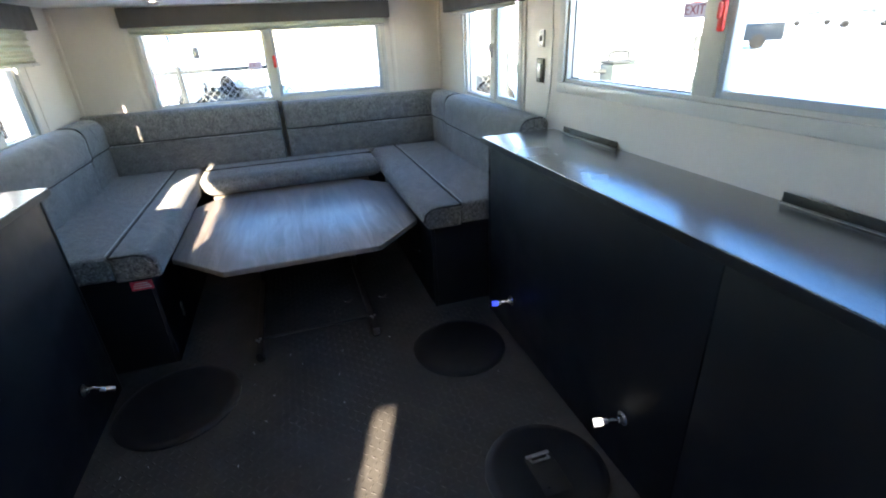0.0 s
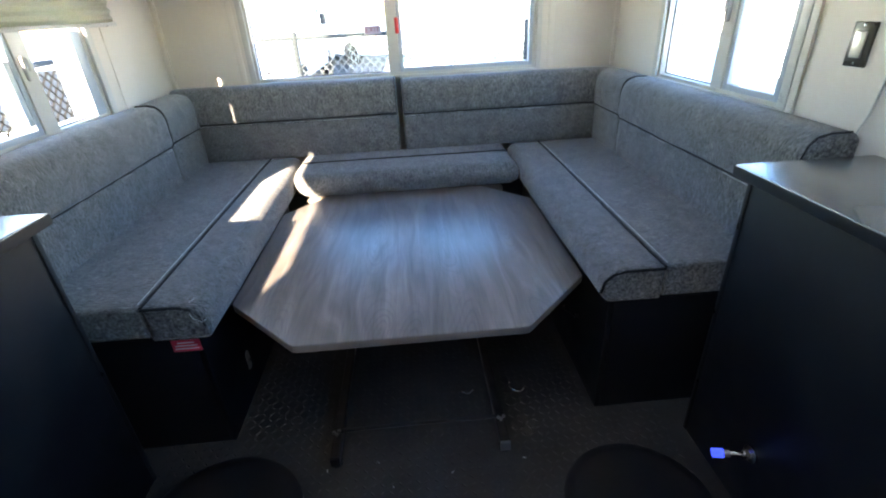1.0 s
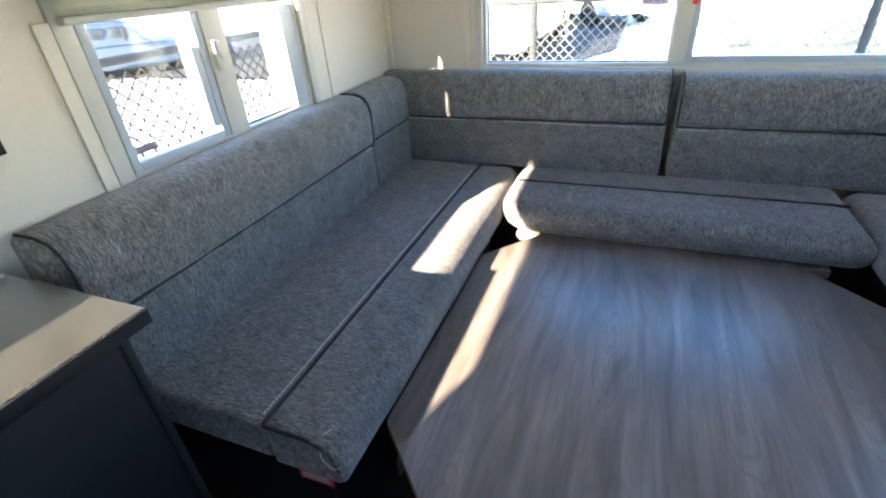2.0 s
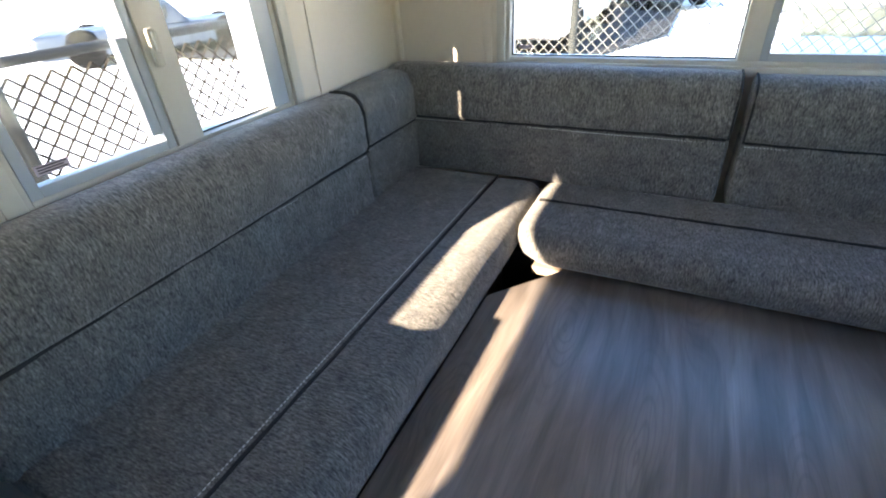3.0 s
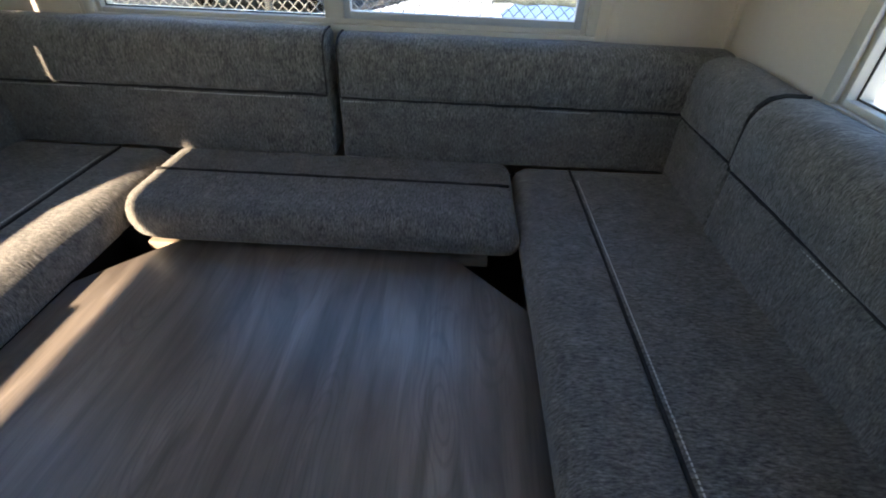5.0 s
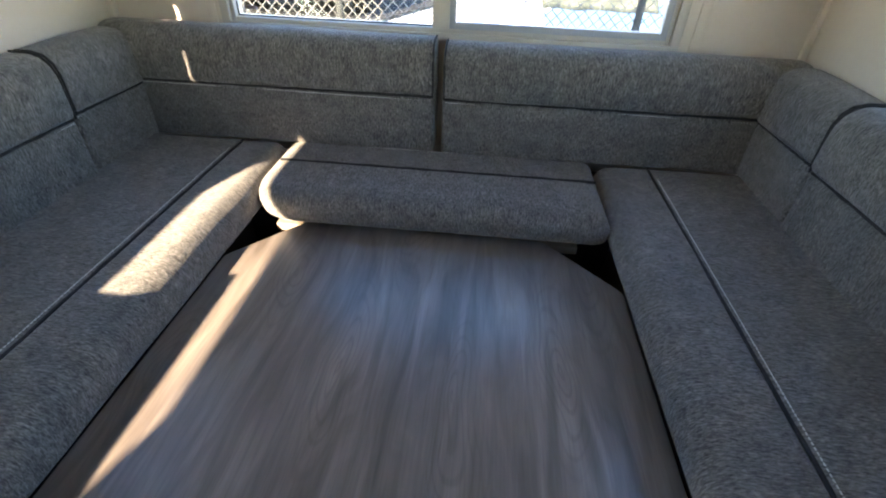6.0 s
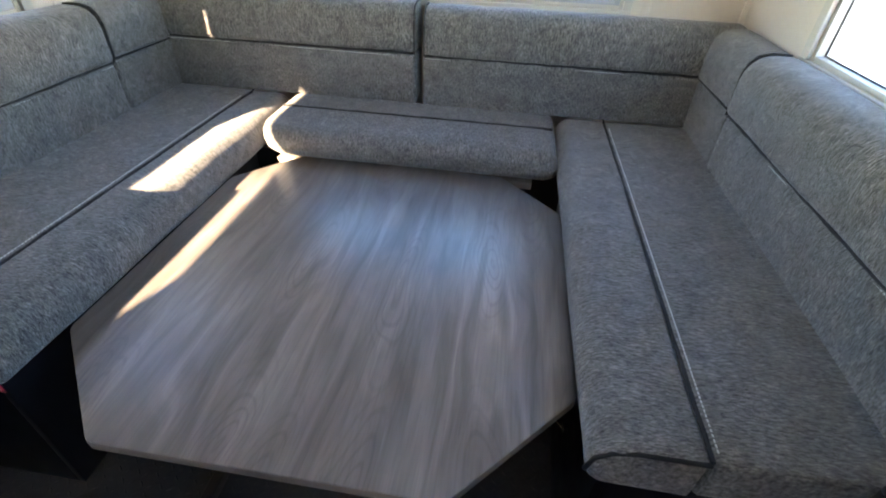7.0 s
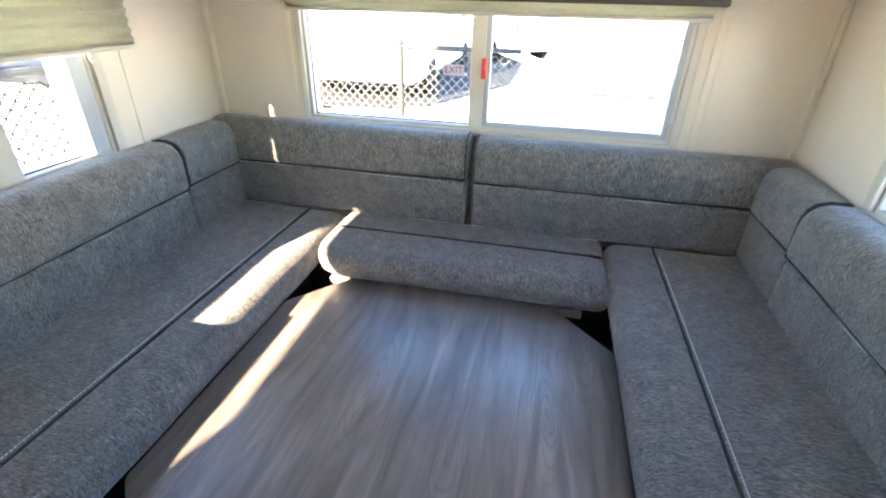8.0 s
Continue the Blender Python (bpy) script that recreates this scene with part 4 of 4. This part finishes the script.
def vehicle(name, label, x, y, turn, length, width, height, paint, cab):
    """A parked vehicle: shaped body, glass, wheels, bumpers and lamps. cab: (start, end) of the cabin along its length, 0 to 1."""
    th = empty(name, label, "vehicle", "parked vehicles")
    m = pose(x, y, GZ, 0, 0, turn)
    h, w = height, width / 2

    def put(nm, bm, mat, parent=th, lab=""):
        bmesh.ops.transform(bm, matrix=m, verts=bm.verts[:])
        return part(nm, bm, mat, parent, lab)

    deck = h * 0.60
    c0, c1 = (cab[0] - 0.5) * length, (cab[1] - 0.5) * length
    put("body", slab("x", (-length / 2, length / 2), (-w, h * 0.19), (w, deck), (0.08, 0.08, 0.14, 0.14), 0.12, 4), paint)
    bm = bmesh.new()
    rows = [[bm.verts.new((px, py, pz)) for px, py in ((c0 + i, -w + j), (c1 - i2, -w + j), (c1 - i2, w - j), (c0 + i, w - j))] for i, i2, j, pz in ((0, 0, 0.04, deck - 0.05), (0.10, 0.35, 0.14, h * 0.95), (0.2, 0.45, 0.2, h))]
    for a, b in zip(rows, rows[1:]):
        for k in range(4):
            bm.faces.new((a[k], a[(k + 1) % 4], b[(k + 1) % 4], b[k]))
    bm.faces.new(rows[-1])
    bm.faces.new(rows[0])
    bmesh.ops.bevel(bm, geom=bm.edges[:], offset=0.05, segments=2, affect="EDGES")
    cabin = put("cabin", bm, paint)
    for sgn in (-1, 1):
        for a, b in ((c0 + 0.22, (c0 + c1) / 2 - 0.05), ((c0 + c1) / 2 + 0.03, c1 - 0.42)):
            put("side_window", box((a, sgn * (w - 0.10) - 0.022, deck + 0.06), (b, sgn * (w - 0.10) + 0.022, h * 0.90), 0.02), DARK_GLASS, cabin)
        for fx in (-0.31, 0.31):
            tyre = put("tyre", lathe([(0.17, -0.11), (0.33, -0.11), (0.37, -0.07), (0.37, 0.07), (0.33, 0.11), (0.17, 0.11)], (fx * length, sgn * (w - 0.10), 0.37), "y", 28), TYRE)
            put("rim", lathe([(0.0, -0.09), (0.10, -0.10), (0.20, -0.09), (0.21, 0.09), (0.10, 0.10), (0.0, 0.09)], (fx * length, sgn * (w - 0.10), 0.37), "y", 24), STEEL, tyre)
        put("tail_lamp", box((-length / 2 - 0.01, sgn * (w - 0.12) - 0.06, deck - 0.30), (-length / 2 + 0.06, sgn * (w - 0.12) + 0.06, deck - 0.08), 0.015), RED)
        put("mirror", box((c1 - 0.55, sgn * (w + 0.10) - 0.07, deck + 0.08), (c1 - 0.47, sgn * (w + 0.10) + 0.07, deck + 0.32), 0.02), BLACK_PLASTIC)
    for e in (-1, 1):
        put("bumper", box((e * length / 2 - 0.08, -w + 0.05, 0.36), (e * length / 2 + 0.08, w - 0.05, 0.56), 0.05), STEEL)
    return th


SLATE_PAINT = worn("slate_blue_paint", (0.035, 0.052, 0.075), 0.5, 0.0, 0.15, 3, 60, 0.05)
LIGHT_BLUE = worn("pale_blue_car_paint", (0.36, 0.42, 0.47), 0.3, 0.1, 0.1, 3, 60, 0.02)
vehicle("parked_pickup", "dark blue pickup truck parked on snow", 23.46, 22.36, -51, 5.8, 2.0, 2.05, BLUE_PAINT, (0.33, 0.66))
vehicle("parked_truck", "white truck parked beyond the fence, seen from behind", -2.95, 12.2, 90, 5.4, 2.1, 2.0, WHITE_PAINT, (0.3, 0.75))
vehicle("parked_pickup", "pale blue-white pickup truck parked on dark asphalt beyond the fence", -2.1, 18.2, 134, 5.6, 2.0, 1.85, LIGHT_BLUE, (0.42, 0.72))
# Stands in for a low covered trailer, built with the pickup's shape.
vehicle("parked_pickup", "low blue-grey vehicle body standing in for a covered trailer beyond the side fence", -11.2, 9.6, 55, 4.6, 1.8, 1.15, SLATE_PAINT, (0.3, 0.65))
vehicle("parked_truck", "white truck parked far off on snow", 70.9, 52.6, -54, 5.4, 2.0, 1.9, GREY_PAINT, (0.35, 0.7))
vehicle("parked_truck", "grey truck parked far off on snow", 59.1, 38.2, -52, 5.4, 2.0, 1.9, GREY_PAINT, (0.35, 0.7))


def asphalt():
    """A cleared dark strip of asphalt beyond the fence, laid on the ground's own slope."""
    bm = bmesh.new()
    grid = []
    for j in range(13):
        row = []
        for i in range(25):
            x = -14 + 13.4 * i / 24
            y0 = max(9.0, 12.0 + 2.4 * (x + 0.7))
            y = y0 + 12.0 * j / 12 + 0.15 * noise.noise((x * 0.8, j * 0.7, 3)) * (j == 0)
            row.append(bm.verts.new((x, y, ground_height(x, y) + 0.05)))
        grid.append(row)
    for a, b in zip(grid, grid[1:]):
        for i in range(24):
            bm.faces.new((a[i], a[i + 1], b[i + 1], b[i]))
    tagged(finish("road", bm, ASPHALT), "dark asphalt strip cleared of snow", "road", kind="structure")


asphalt()


def white_trailer():
    th = empty("enclosed_trailer", "plain white enclosed trailer on the snow", "trailer")
    m = pose(6.72, 9.2, GZ, 0, 0, 62)
    def put(nm, bm, mat, lab=""):
        bmesh.ops.transform(bm, matrix=m, verts=bm.verts[:])
        return part(nm, bm, mat, th, lab)
    put("box", box((-2.6, -1.05, 0.45), (2.6, 1.05, 2.5), 0.04), WHITE_PAINT)
    put("fender", slab("x", (-0.55, 0.55), (-1.22, 0.55), (-1.05, 0.82), 0.03, 0.04), GREY_PAINT)
    for x in (-0.4, 0.4):
        put("tyre", lathe([(0.14, -0.1), (0.30, -0.1), (0.34, -0.06), (0.34, 0.06), (0.30, 0.1), (0.14, 0.1)], (x, -1.05, 0.34), "y", 24), TYRE)
    put("corner_bumper", box((-2.66, -1.08, 1.10), (-2.56, -0.88, 1.33), 0.03), GREEN_STEEL, "dark rubber corner bumper")
    put("bumper_leg", tube([(-2.63, -1.03, 1.12), (-2.63, -0.96, 0.50)], 0.03), GREEN_STEEL)
    put("tail_lamp", box((-2.63, -0.90, 1.72), (-2.59, -0.78, 2.06), 0.015), RED, "red tail lamp")
    put("rear_window", box((-2.62, -0.66, 1.86), (-2.59, -0.30, 2.12), 0.015), GREY_PAINT)
    put("trim_strip", box((-2.615, -0.02, 0.47), (-2.595, 0.0, 2.48), 0.004), GREY_PAINT)
    vent = put("vent", box((-2.615, -0.72, 0.78), (-2.595, -0.40, 0.92), 0.006), GREY_PAINT, "grey louvred vent")
    for k in range(4):
        bm = box((-2.625, -0.70, 0.795 + 0.03 * k), (-2.612, -0.42, 0.807 + 0.03 * k), 0.002)
        bmesh.ops.transform(bm, matrix=m, verts=bm.verts[:])
        part("slat", bm, GREEN_STEEL, vent)


white_trailer()


def utility_box():
    """A grey-green metal box on a post, with a carrying hoop and a side stub."""
    th = empty("utility_box", "grey-green metal utility box with a hoop handle on a post", "utility box")
    x, y = 2.50, 3.30
    part("post", box((x - 0.04, y - 0.04, GZ - 0.05), (x + 0.04, y + 0.04, 0.70), 0.006), GREEN_STEEL, th)
    part("body", box((x - 0.11, y - 0.09, 0.70), (x + 0.11, y + 0.09, 0.985), 0.02), UTILITY, th)
    part("lid", box((x - 0.115, y - 0.095, 0.985), (x + 0.115, y + 0.095, 1.005), 0.008), GREEN_STEEL, th)
    part("hoop", tube([(x - 0.09, y, 1.0), (x - 0.085, y, 1.05), (x - 0.06, y, 1.065), (x + 0.06, y, 1.065), (x + 0.085, y, 1.05), (x + 0.09, y, 1.0)], 0.013), GREEN_STEEL, th)
    part("stub", tube([(x - 0.10, y, 0.93), (x - 0.19, y + 0.05, 0.93)], 0.018), GREEN_STEEL, th)


UTILITY = worn("grey_green_metal", (0.045, 0.055, 0.050), 0.6, 0, 0.2, 9, 90, 0.1)
utility_box()


def trailer():
    th = empty("covered_trailer", "long white covered trailer with a hanging grey-green tarp", "trailer")
    part("body", slab("x", (0.2, 4.6), (7.3, 0.72), (9.2, 1.9), 0.15, 0.2, 6), WHITE_PAINT, th)
    part("skirt", box((0.25, 7.26, 0.62), (4.5, 7.30, 0.74), 0.008), GREY_PAINT, th)
    bm = bmesh.new()
    rows = [[bm.verts.new((0.62 + 1.15 * j / 20 + 0.01 * k, 7.18 + 0.02 * math.sin(j * 1.3 + k), 0.66 - 0.21 * k / 4 + 0.006 * math.sin(j * 0.8))) for j in range(21)] for k in range(5)]
    for a, b in zip(rows, rows[1:]):
        for j in range(20):
            bm.faces.new((a[j], a[j + 1], b[j + 1], b[j]))
    ob = part("tarp", bm, TARP, th, "grey-green hanging tarp")
    ob.modifiers.new("thick", "SOLIDIFY").thickness = 0.006
    part("tongue", tube([(0.25, 7.6, 0.66), (-0.35, 7.45, 0.86)], 0.05), WHITE_PAINT, th)
    for x in (2.6, 3.4):
        part("tyre", lathe([(0.16, -0.1), (0.36, -0.1), (0.40, -0.06), (0.40, 0.06), (0.36, 0.1), (0.16, 0.1)], (x, 7.75, GZ + 0.40), "y", 24), TYRE, th)
        part("axle_stand", box((x - 0.06, 7.85, GZ + 0.3), (x + 0.06, 8.6, 0.74), 0.01), BLACK_STEEL, th)
    part("jack_stand", tube([(0.5, 7.75, GZ - 0.02), (0.5, 7.75, 0.74)], 0.04), WHITE_PAINT, th)


trailer()
